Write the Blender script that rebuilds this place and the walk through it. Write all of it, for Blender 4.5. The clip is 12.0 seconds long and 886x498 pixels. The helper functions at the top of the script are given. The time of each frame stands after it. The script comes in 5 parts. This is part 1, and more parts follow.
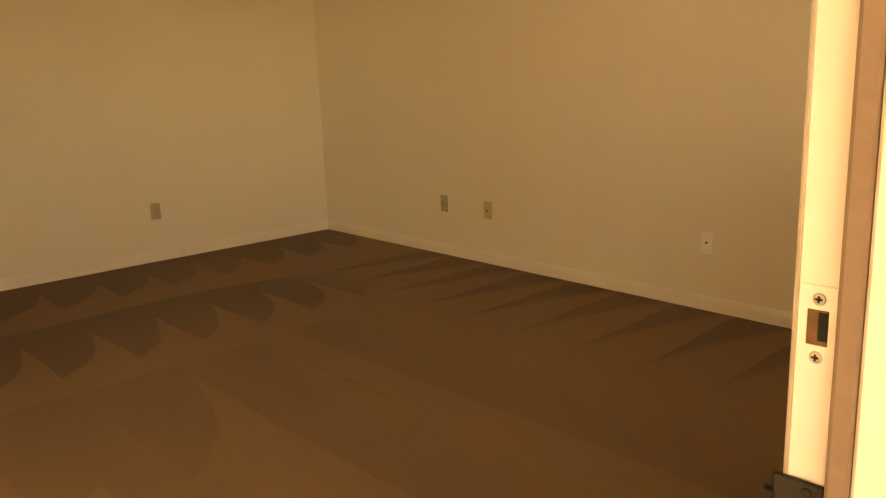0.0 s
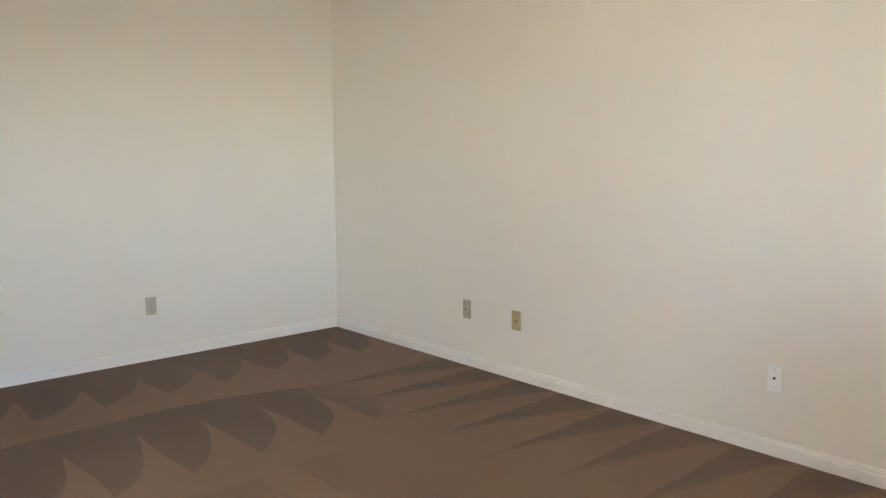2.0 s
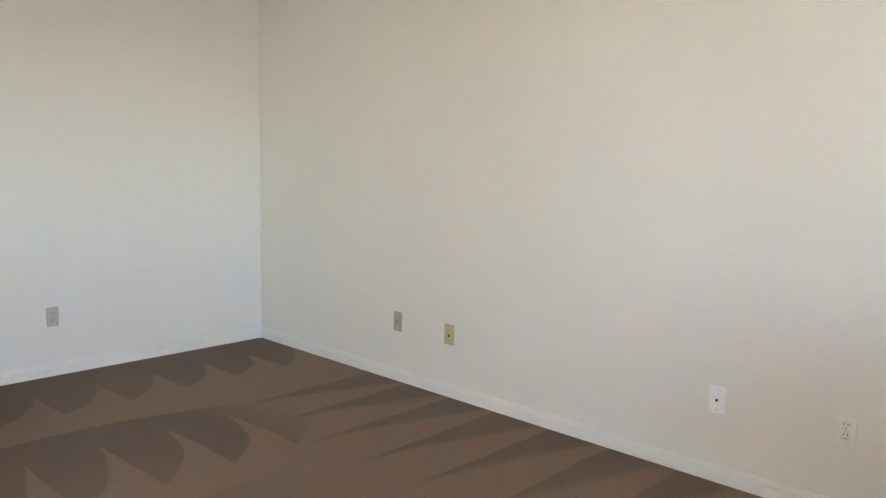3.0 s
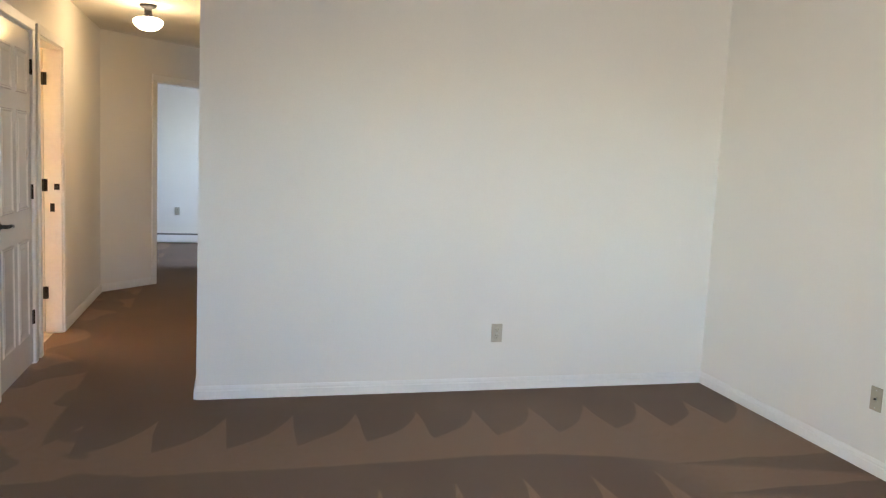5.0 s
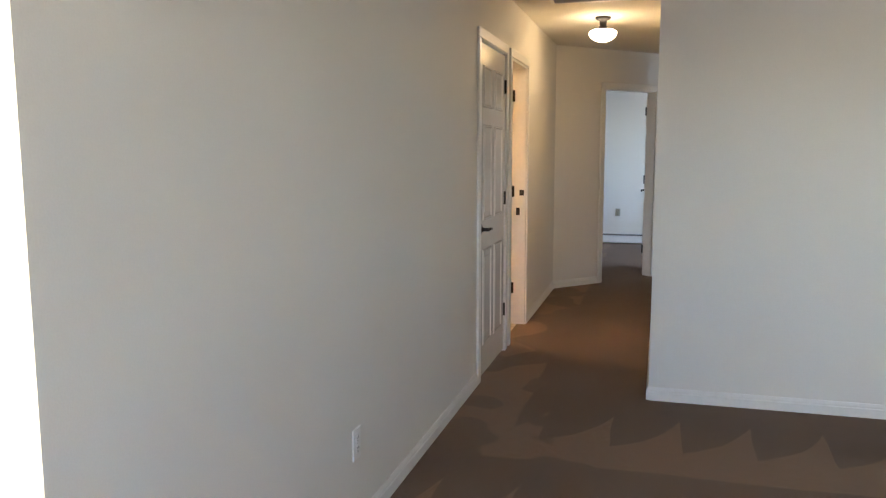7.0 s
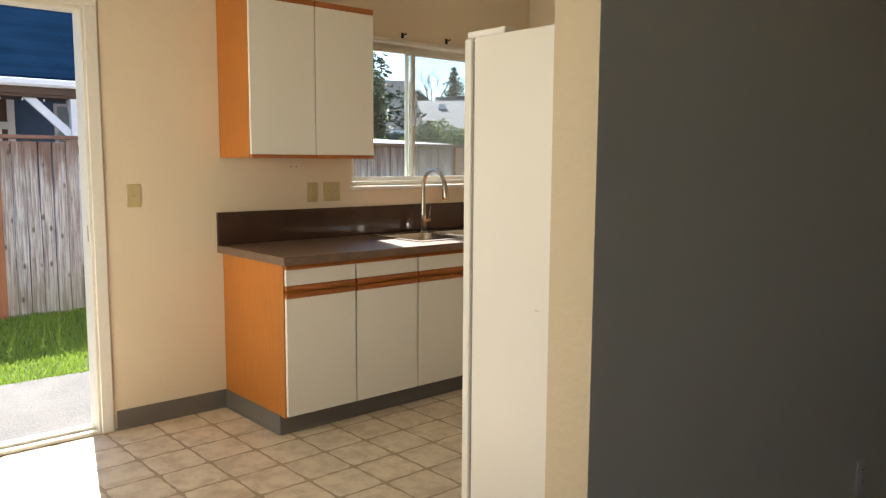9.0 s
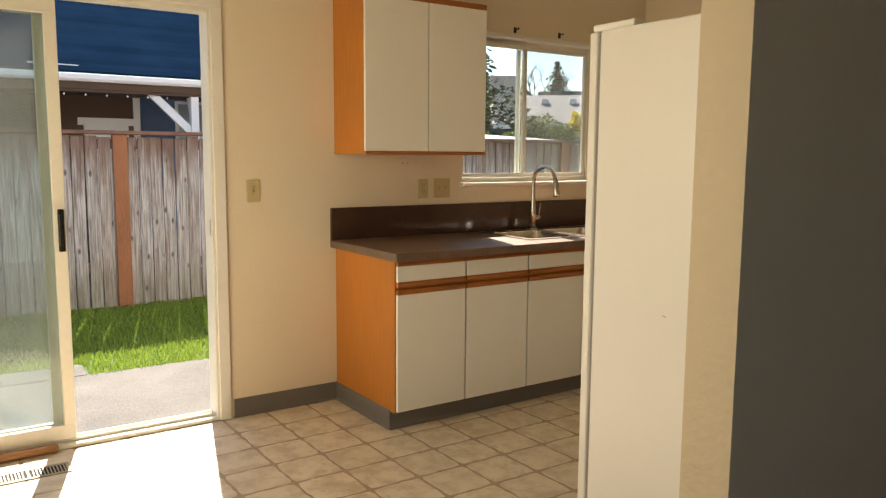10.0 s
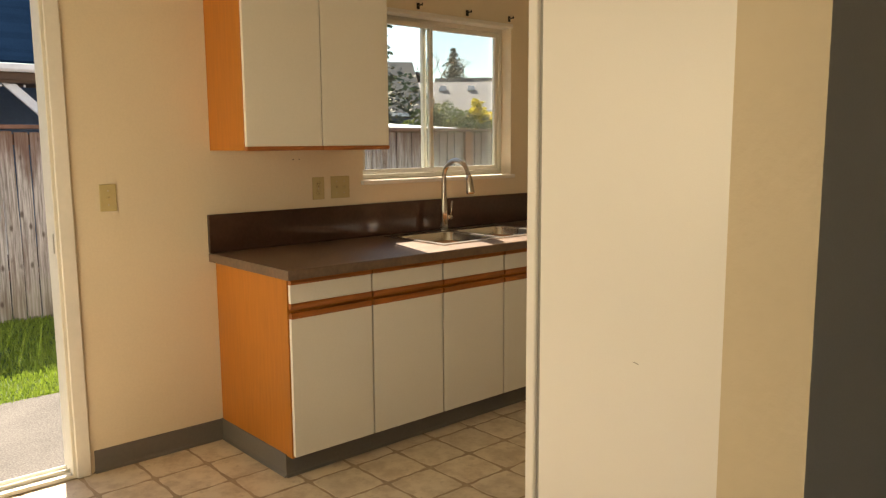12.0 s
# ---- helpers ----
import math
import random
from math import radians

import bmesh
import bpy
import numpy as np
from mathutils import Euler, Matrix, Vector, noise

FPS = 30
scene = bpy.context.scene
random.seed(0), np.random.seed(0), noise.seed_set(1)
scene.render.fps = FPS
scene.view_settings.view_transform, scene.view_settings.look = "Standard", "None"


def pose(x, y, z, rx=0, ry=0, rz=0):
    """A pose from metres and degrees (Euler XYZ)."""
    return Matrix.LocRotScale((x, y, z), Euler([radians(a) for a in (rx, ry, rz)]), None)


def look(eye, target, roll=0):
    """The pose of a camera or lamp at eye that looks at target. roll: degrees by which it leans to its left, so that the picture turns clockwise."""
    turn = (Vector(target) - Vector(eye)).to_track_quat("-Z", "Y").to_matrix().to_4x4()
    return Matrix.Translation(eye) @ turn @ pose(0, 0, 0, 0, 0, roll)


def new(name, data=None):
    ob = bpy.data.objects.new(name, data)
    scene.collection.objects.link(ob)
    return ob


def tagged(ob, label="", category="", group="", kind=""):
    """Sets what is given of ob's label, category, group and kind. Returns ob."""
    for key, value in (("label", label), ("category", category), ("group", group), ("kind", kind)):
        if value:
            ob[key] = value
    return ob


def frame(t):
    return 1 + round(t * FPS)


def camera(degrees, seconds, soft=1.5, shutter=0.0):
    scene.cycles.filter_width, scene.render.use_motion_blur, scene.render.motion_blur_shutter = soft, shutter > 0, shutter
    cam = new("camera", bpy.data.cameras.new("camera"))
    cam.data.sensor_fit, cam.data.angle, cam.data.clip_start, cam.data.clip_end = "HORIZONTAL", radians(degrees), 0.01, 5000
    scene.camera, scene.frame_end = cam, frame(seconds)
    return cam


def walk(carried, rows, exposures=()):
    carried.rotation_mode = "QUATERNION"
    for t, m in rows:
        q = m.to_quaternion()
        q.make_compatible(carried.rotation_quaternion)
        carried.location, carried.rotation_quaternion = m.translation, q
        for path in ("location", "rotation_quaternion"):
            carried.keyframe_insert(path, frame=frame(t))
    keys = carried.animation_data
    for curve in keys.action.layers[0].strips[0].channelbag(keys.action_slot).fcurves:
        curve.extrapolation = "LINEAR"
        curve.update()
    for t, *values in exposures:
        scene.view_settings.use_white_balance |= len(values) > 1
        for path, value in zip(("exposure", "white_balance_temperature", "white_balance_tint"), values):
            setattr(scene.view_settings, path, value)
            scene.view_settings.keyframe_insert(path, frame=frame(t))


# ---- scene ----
cam = camera(59.5, 12.0, soft=1.25)

# seconds, eye, point looked at, roll
PATH = [
    (0, (0.544, 0.086, 1.189), (1.876, 1.515, 0.761), -2.2),
    (0.5, (0.575, 0.127, 1.205), (1.751, 1.687, 0.774), -0.1),
    (1, (0.64, 0.204, 1.218), (1.651, 1.884, 0.825), 0.9),
    (1.5, (0.698, 0.346, 1.269), (1.822, 1.977, 0.994), -0.5),
    (2, (0.783, 0.524, 1.309), (2.136, 1.978, 1.071), -0.2),
    (2.5, (0.893, 0.599, 1.32), (2.36, 1.938, 1.083), 0.6),
    (2.7, (0.937, 0.629, 1.316), (2.413, 1.958, 1.083), 0.9),
    (4.3, (1.19, 0.927, 1.35), (2.238, 2.617, 1.146), 2.2),
    (4.5, (1.184, 0.974, 1.352), (2.106, 2.737, 1.15), 2.7),
    (5, (1.173, 1.019, 1.383), (1.704, 2.934, 1.158), 2.7),
    (5.5, (1.137, 1.02, 1.401), (1.331, 2.997, 1.172), 1.7),
    (6, (1.095, 1.033, 1.401), (1.001, 3.019, 1.177), 0.7),
    (6.5, (1.068, 1.031, 1.412), (0.743, 2.99, 1.176), 0.1),
    (6.7, (1.054, 1.023, 1.408), (0.653, 2.968, 1.167), 0.1),
    (8.3, (0.974, 0.922, 1.387), (-0.266, 2.471, 1.139), -1.6),
    (8.5, (0.961, 0.907, 1.382), (-0.367, 2.384, 1.148), -1.2),
    (9, (0.926, 0.866, 1.373), (-0.563, 2.182, 1.147), 0.3),
    (9.5, (0.899, 0.844, 1.373), (-0.695, 2.03, 1.143), 0.6),
    (10, (0.852, 0.845, 1.381), (-0.792, 1.959, 1.141), 0.4),
    (10.5, (0.796, 0.857, 1.395), (-0.851, 1.963, 1.139), -0.0),
    (11, (0.728, 0.918, 1.408), (-0.902, 2.046, 1.135), -0.1),
    (11.5, (0.593, 1.059, 1.412), (-1.005, 2.229, 1.134), -0.1),
    (12, (0.375, 1.168, 1.411), (-1.109, 2.481, 1.14), -0.4),
]
walk(cam, [(t, look(e, g, r)) for t, e, g, r in PATH], exposures=[
    (0.0, 3.9, 32000, 30), (0.5, 4.35, 24000, 26), (1.0, 4.55, 10500, 18), (1.5, 4.7, 7200, 15), (2.0, 5.0, 5700, 14), (2.7, 5.05, 5350, 13), (4.3, 5.1, 5400, 14),
    (6.7, 5.32, 5250, 14), (7.2, 4.3, 5400, 14), (7.8, 3.3, 5200, 13), (8.3, 2.75, 4850, 9), (8.6, 2.5, 5250, 9),
    (9.0, 2.2, 6200, 11), (9.6, 2.04, 6900, 12), (12.0, 1.88, 7900, 13)])


# ------------------------------------------------------------ world, sun, daylight
SUN_AZ = math.atan2(0.265, -0.964)      # towards the sun, from +x
SUN_EL = radians(43)
world = bpy.data.worlds.new("world")
scene.world = world
world.use_nodes = True
wt = world.node_tree
sky = wt.nodes.new("ShaderNodeTexSky")
sky.sky_type, sky.sun_disc = 'NISHITA', False
sky.dust_density, sky.ozone_density = 0.0, 1.8
sky.sun_elevation, sky.sun_rotation = SUN_EL, math.pi / 2 - SUN_AZ
wtc = wt.nodes.new("ShaderNodeTexCoord")
wn = wt.nodes.new("ShaderNodeTexNoise")
wn.inputs["Scale"].default_value, wn.inputs["Detail"].default_value = 3.2, 7
wm = wt.nodes.new("ShaderNodeMapping")
wm.inputs["Scale"].default_value = (1, 1, 3.0)
wt.links.new(wtc.outputs["Generated"], wm.inputs["Vector"])
wt.links.new(wm.outputs["Vector"], wn.inputs["Vector"])
wr = wt.nodes.new("ShaderNodeValToRGB")
wr.color_ramp.elements[0].position, wr.color_ramp.elements[1].position = 0.56, 0.72
wt.links.new(wn.outputs["Fac"], wr.inputs["Fac"])
wx = wt.nodes.new("ShaderNodeMix")
wx.data_type = 'RGBA'
wx.inputs[7].default_value = (5.6, 6.0, 6.6, 1)
wt.links.new(wr.outputs["Color"], wx.inputs[0])
wt.links.new(sky.outputs["Color"], wx.inputs[6])
wt.links.new(wx.outputs[2], wt.nodes["Background"].inputs["Color"])
wt.nodes["Background"].inputs["Strength"].default_value = 0.072

sun = new("sun", bpy.data.lights.new("sun", 'SUN'))
sun.data.energy, sun.data.angle, sun.data.color = 5.0, radians(0.55), (1.0, 0.93, 0.82)
sdir = Vector((math.cos(SUN_AZ) * math.cos(SUN_EL), math.sin(SUN_AZ) * math.cos(SUN_EL), math.sin(SUN_EL)))
sun.matrix_world = look(sdir * 30, (0, 0, 0))


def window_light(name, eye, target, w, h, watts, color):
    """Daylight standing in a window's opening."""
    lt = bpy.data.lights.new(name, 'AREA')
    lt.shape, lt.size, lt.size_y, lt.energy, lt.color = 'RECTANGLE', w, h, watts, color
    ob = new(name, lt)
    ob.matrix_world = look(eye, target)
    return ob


def bulb_light(name, place, watts, color, radius=0.05):
    lt = bpy.data.lights.new(name, 'POINT')
    lt.energy, lt.color, lt.shadow_soft_size = watts, color, radius
    ob = new(name, lt)
    ob.location = place
    return ob


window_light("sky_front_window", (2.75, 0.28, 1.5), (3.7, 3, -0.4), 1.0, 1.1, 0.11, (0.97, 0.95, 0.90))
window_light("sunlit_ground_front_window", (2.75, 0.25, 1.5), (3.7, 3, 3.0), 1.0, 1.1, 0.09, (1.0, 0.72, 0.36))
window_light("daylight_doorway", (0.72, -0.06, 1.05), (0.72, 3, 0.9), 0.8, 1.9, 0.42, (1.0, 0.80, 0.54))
# fill light for the kitchen, set in an added, unseen dining window
window_light("dining_fill_light", (-1.45, 0.28, 1.4), (-1.45, 3, 0.5), 1.7, 1.2, 6.8, (1.0, 0.88, 0.63))
window_light("daylight_bedroom_window", (2.9, 11.4, 1.5), (0, 11.4, 1.0), 1.5, 1.2, 1.2, (0.92, 0.97, 0.95))
bulb_light("hall_bulb", (0.56, 7.36, 2.17), 0.25, (1.0, 0.60, 0.20), 0.06)
bulb_light("bath_bulb", (-1.1, 7.4, 2.0), 1.9, (1.0, 0.58, 0.18), 0.08)


# ------------------------------------------------------------ materials
class Nodes:
    """A short way to write node sums."""

    def __init__(self, mat):
        self.t = mat.node_tree
        self.bsdf = self.t.nodes["Principled BSDF"]

    def node(self, kind, **values):
        n = self.t.nodes.new("ShaderNode" + kind)
        for k, v in values.items():
            n.inputs[k.replace("_", " ")].default_value = v
        return n

    def link(self, a, b):
        self.t.links.new(a, b)

    def m(self, op, a, b=0.0, c=None):
        n = self.t.nodes.new("ShaderNodeMath")
        n.operation = op
        for k, v in enumerate((a, b) if c is None else (a, b, c)):
            if isinstance(v, (int, float)):
                n.inputs[k].default_value = v
            else:
                self.link(v, n.inputs[k])
        return n.outputs[0]

    def step(self, v, lo, hi):
        n = self.t.nodes.new("ShaderNodeMapRange")
        n.interpolation_type = 'SMOOTHSTEP'
        self.link(v, n.inputs[0])
        n.inputs[1].default_value, n.inputs[2].default_value = lo, hi
        return n.outputs[0]

    def mix(self, f, a, b):
        n = self.t.nodes.new("ShaderNodeMix")
        n.data_type = 'RGBA'
        for k, v in ((0, f), (6, a), (7, b)):
            if isinstance(v, (int, float)):
                n.inputs[k].default_value = v
            elif isinstance(v, tuple):
                n.inputs[k].default_value = (*v, 1)
            else:
                self.link(v, n.inputs[k])
        return n.outputs[2]

    def noise(self, scale, detail=3, vec=None, stretch=None, rough=0.5):
        n = self.node("TexNoise", Scale=scale, Detail=detail, Roughness=rough)
        if vec is None:
            vec = self.place()
        if stretch:
            mp = self.t.nodes.new("ShaderNodeMapping")
            mp.inputs["Scale"].default_value = stretch
            self.link(vec, mp.inputs["Vector"])
            vec = mp.outputs["Vector"]
        self.link(vec, n.inputs["Vector"])
        return n.outputs["Fac"]

    def place(self):
        return self.t.nodes.new("ShaderNodeNewGeometry").outputs["Position"]

    def own(self):
        return self.t.nodes.new("ShaderNodeTexCoord").outputs["Object"]

    def rand(self):
        return self.t.nodes.new("ShaderNodeObjectInfo").outputs["Random"]

    def bump(self, height, strength, dist):
        n = self.node("Bump", Strength=strength, Distance=dist)
        self.link(height, n.inputs["Height"])
        self.link(n.outputs["Normal"], self.bsdf.inputs["Normal"])


def shade(c, f):
    return tuple(min(1.0, v * f) for v in c)


def material(name, color, rough=0.6, metal=0.0, grain=60, vary=0.12, blot=2.5, bump=0.0, dist=0.002, stretch=None, spread=0.0, spec=0.5):
    """A surface with grain, larger blotches, wear in the gloss and a fine relief."""
    mat = bpy.data.materials.new(name)
    mat.use_nodes = True
    n = Nodes(mat)
    vec = n.own() if stretch else n.place()
    fine = n.noise(grain, 4, vec, stretch)
    wide = n.noise(blot, 3, vec)
    f = n.m('ADD', n.m('MULTIPLY', fine, 0.5), n.m('MULTIPLY', wide, 0.5))
    if spread:
        f = n.m('ADD', f, n.m('MULTIPLY', n.m('SUBTRACT', n.rand(), 0.5), spread))
    col = n.mix(n.step(f, 0.25, 0.75), shade(color, 1 - vary), shade(color, 1 + vary))
    n.link(col, n.bsdf.inputs["Base Color"])
    n.link(n.m('ADD', rough - 0.06, n.m('MULTIPLY', wide, 0.12)), n.bsdf.inputs["Roughness"])
    n.bsdf.inputs["Metallic"].default_value = metal
    n.bsdf.inputs["Specular IOR Level"].default_value = spec
    if bump:
        n.bump(fine, bump, dist)
    return mat


# cream more saturated than the paint, with warm bounced sunlight in the colour
M_WALL = material("cream wall paint", (0.745, 0.655, 0.51), 0.6, grain=110, vary=0.04, blot=1.3, bump=0.22, dist=0.002)
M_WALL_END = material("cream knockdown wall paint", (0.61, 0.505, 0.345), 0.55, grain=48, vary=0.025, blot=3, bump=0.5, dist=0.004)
M_WALL_LIV = material("white wall paint", (0.74, 0.715, 0.66), 0.6, grain=210, vary=0.03, blot=1.1, bump=0.3, dist=0.0015)
M_CEIL = material("ceiling texture", (0.72, 0.69, 0.62), 0.9, grain=90, vary=0.05, bump=0.7, dist=0.004)
M_TRIM = material("white trim paint", (0.76, 0.745, 0.71), 0.38, grain=40, vary=0.04, blot=4, bump=0.08)
M_DOOR_EXT = material("white door paint", (0.78, 0.79, 0.80), 0.4, grain=45, vary=0.03, blot=5, bump=0.12, dist=0.001)
M_DOOR_INT = material("white gloss door paint", (0.74, 0.72, 0.68), 0.17, grain=45, vary=0.03, blot=5, bump=0.06)
M_BLACK = material("oil rubbed bronze", (0.018, 0.016, 0.015), 0.38, 0.6, grain=120, vary=0.3, bump=0.1)
M_DARKHOLE = material("dark recess", (0.01, 0.009, 0.008), 0.9, vary=0.1)
M_RAWWOOD = material("raw mortise wood", (0.16, 0.085, 0.04), 0.85, grain=90, vary=0.3, bump=0.3)
M_WEATHER = material("brown weatherstrip", (0.23, 0.165, 0.125), 0.7, grain=70, vary=0.1, bump=0.2)
M_IVORY = material("ivory plastic", (0.50, 0.42, 0.22), 0.4, grain=50, vary=0.04)
M_ALMOND = material("almond plastic", (0.44, 0.41, 0.33), 0.42, grain=50, vary=0.04)
M_PAINTED = material("painted over plate", (0.38, 0.335, 0.25), 0.55, grain=50, vary=0.04)
M_WHITEPL = material("white plastic", (0.82, 0.82, 0.82), 0.35, grain=50, vary=0.02)
M_SCREW = material("zinc screw", (0.55, 0.53, 0.49), 0.35, 0.9, grain=150, vary=0.2)
M_MELAMINE = material("off-white cabinet laminate", (0.81, 0.79, 0.735), 0.42, grain=120, vary=0.025, blot=2)
M_PULL = material("oak pull strip", (0.36, 0.115, 0.025), 0.42, grain=18, vary=0.25, blot=5, bump=0.1, stretch=(8, 0.7, 8))
M_ENDPANEL = material("orange stained birch panel", (0.48, 0.172, 0.024), 0.42, grain=9, vary=0.13, blot=2, bump=0.05, stretch=(7, 7, 0.6))
M_COUNTER = material("brown laminate countertop", (0.145, 0.092, 0.063), 0.42, grain=55, vary=0.3, blot=7, spec=0.8)
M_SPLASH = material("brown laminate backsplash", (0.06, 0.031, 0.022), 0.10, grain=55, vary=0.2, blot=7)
M_COVE = material("grey rubber cove base", (0.15, 0.14, 0.13), 0.5, grain=60, vary=0.08, blot=3)
M_STEEL = material("brushed stainless steel", (0.62, 0.60, 0.57), 0.26, 1.0, grain=60, vary=0.08, bump=0.06, stretch=(1, 25, 1))
M_FAUCET = material("brushed nickel", (0.50, 0.47, 0.43), 0.28, 1.0, grain=80, vary=0.06)
M_FRIDGE = material("white textured enamel", (0.74, 0.73, 0.705), 0.33, grain=330, vary=0.015, blot=1.5, bump=0.25, dist=0.0008)
M_GASKET = material("grey door gasket", (0.24, 0.235, 0.22), 0.6, vary=0.08)
M_VINYL = material("cream window vinyl", (0.72, 0.70, 0.63), 0.4, grain=40, vary=0.04, blot=4)
M_ALU = material("olive aluminium frame", (0.36, 0.35, 0.24), 0.45, 0.3, grain=50, vary=0.1)
M_GROUT = material("worn vinyl joint", (0.40, 0.30, 0.20), 0.5, grain=70, vary=0.2, blot=4)
M_CONCRETE = material("exposed aggregate concrete", (0.090, 0.085, 0.083), 0.9, grain=120, vary=0.75, blot=1.4, bump=0.8, dist=0.004)
M_EARTH = material("soil and short turf", (0.055, 0.10, 0.02), 0.95, grain=30, vary=0.45, blot=1.2, bump=0.6, dist=0.02)
M_SOIL = material("bare brown soil", (0.075, 0.06, 0.045), 0.95, grain=20, vary=0.35, blot=0.8, bump=0.6, dist=0.02)
M_POST = material("stained cedar post", (0.27, 0.105, 0.05), 0.7, grain=16, vary=0.25, bump=0.2, stretch=(6, 6, 0.7))
M_CAP = material("weathered cedar rail", (0.17, 0.09, 0.07), 0.8, grain=16, vary=0.3, bump=0.2, stretch=(6, 0.7, 6))
M_SHINGLE = material("dark blue grey shingles", (0.006, 0.0175, 0.040), 1.0, grain=60, vary=0.25, blot=1.5, bump=0.4, dist=0.004, spread=0.2, spec=0.0)
M_ROOFGREY = material("light grey shingles", (0.20, 0.19, 0.20), 0.9, grain=6, vary=0.15, blot=0.8, bump=0.3, dist=0.01)
M_ROOFDARK = material("dark grey shingles", (0.035, 0.042, 0.055), 0.9, grain=6, vary=0.2, bump=0.3, dist=0.01)
M_GUTTER = material("white gutter", (0.74, 0.74, 0.76), 0.45, grain=20, vary=0.05)
M_BROWN = material("brown exterior paint", (0.085, 0.05, 0.032), 0.7, grain=30, vary=0.12, blot=1.5)
M_BLUE = material("blue siding paint", (0.06, 0.12, 0.24), 0.6, grain=20, vary=0.1, blot=1)
M_WHITEX = material("white exterior paint", (0.70, 0.72, 0.75), 0.5, grain=30, vary=0.06)
M_BARK = material("bark", (0.10, 0.07, 0.05), 0.9, grain=20, vary=0.35, bump=0.8, dist=0.02)
M_DOWEL = material("worn wooden dowel", (0.27, 0.125, 0.045), 0.5, grain=14, vary=0.2, bump=0.1, stretch=(8, 0.6, 8))
M_REGISTER = material("almond painted steel", (0.40, 0.35, 0.26), 0.45, 0.2, grain=60, vary=0.08)
M_HEATER = material("white enamel heater", (0.8, 0.8, 0.8), 0.4, vary=0.03)


def foliage(name, color, spread=0.35):
    mat = bpy.data.materials.new(name)
    mat.use_nodes = True
    n = Nodes(mat)
    r = n.t.nodes.new("ShaderNodeNewGeometry").outputs["Random Per Island"]
    big = n.noise(1.6, 3)
    f = n.m('ADD', n.m('MULTIPLY', r, 0.6), n.m('MULTIPLY', big, 0.4))
    n.link(n.mix(f, shade(color, 1 - spread), shade(color, 1 + spread)), n.bsdf.inputs["Base Color"])
    n.bsdf.inputs["Roughness"].default_value = 0.6
    n.bsdf.inputs["Subsurface Weight"].default_value = 0.0
    tr = n.node("BsdfTranslucent")
    tr.inputs["Color"].default_value = (*shade(color, 1.1), 1)
    mx = n.t.nodes.new("ShaderNodeMixShader")
    mx.inputs[0].default_value = 0.35
    out = n.t.nodes["Material Output"]
    n.link(n.bsdf.outputs[0], mx.inputs[1])
    n.link(tr.outputs[0], mx.inputs[2])
    n.link(mx.outputs[0], out.inputs["Surface"])
    return mat


M_GRASS = foliage("lawn grass", (0.20, 0.29, 0.04), 0.6)
M_FIR = foliage("fir needles", (0.022, 0.04, 0.028), 0.3)
M_LEAF = foliage("dark broad leaves", (0.05, 0.075, 0.035), 0.5)
M_HEDGE = foliage("hedge leaves", (0.10, 0.14, 0.035), 0.5)
M_YELLOW = foliage("yellow blossom", (0.62, 0.50, 0.03), 0.25)
M_BLADE = foliage("sword leaves", (0.15, 0.24, 0.04), 0.4)


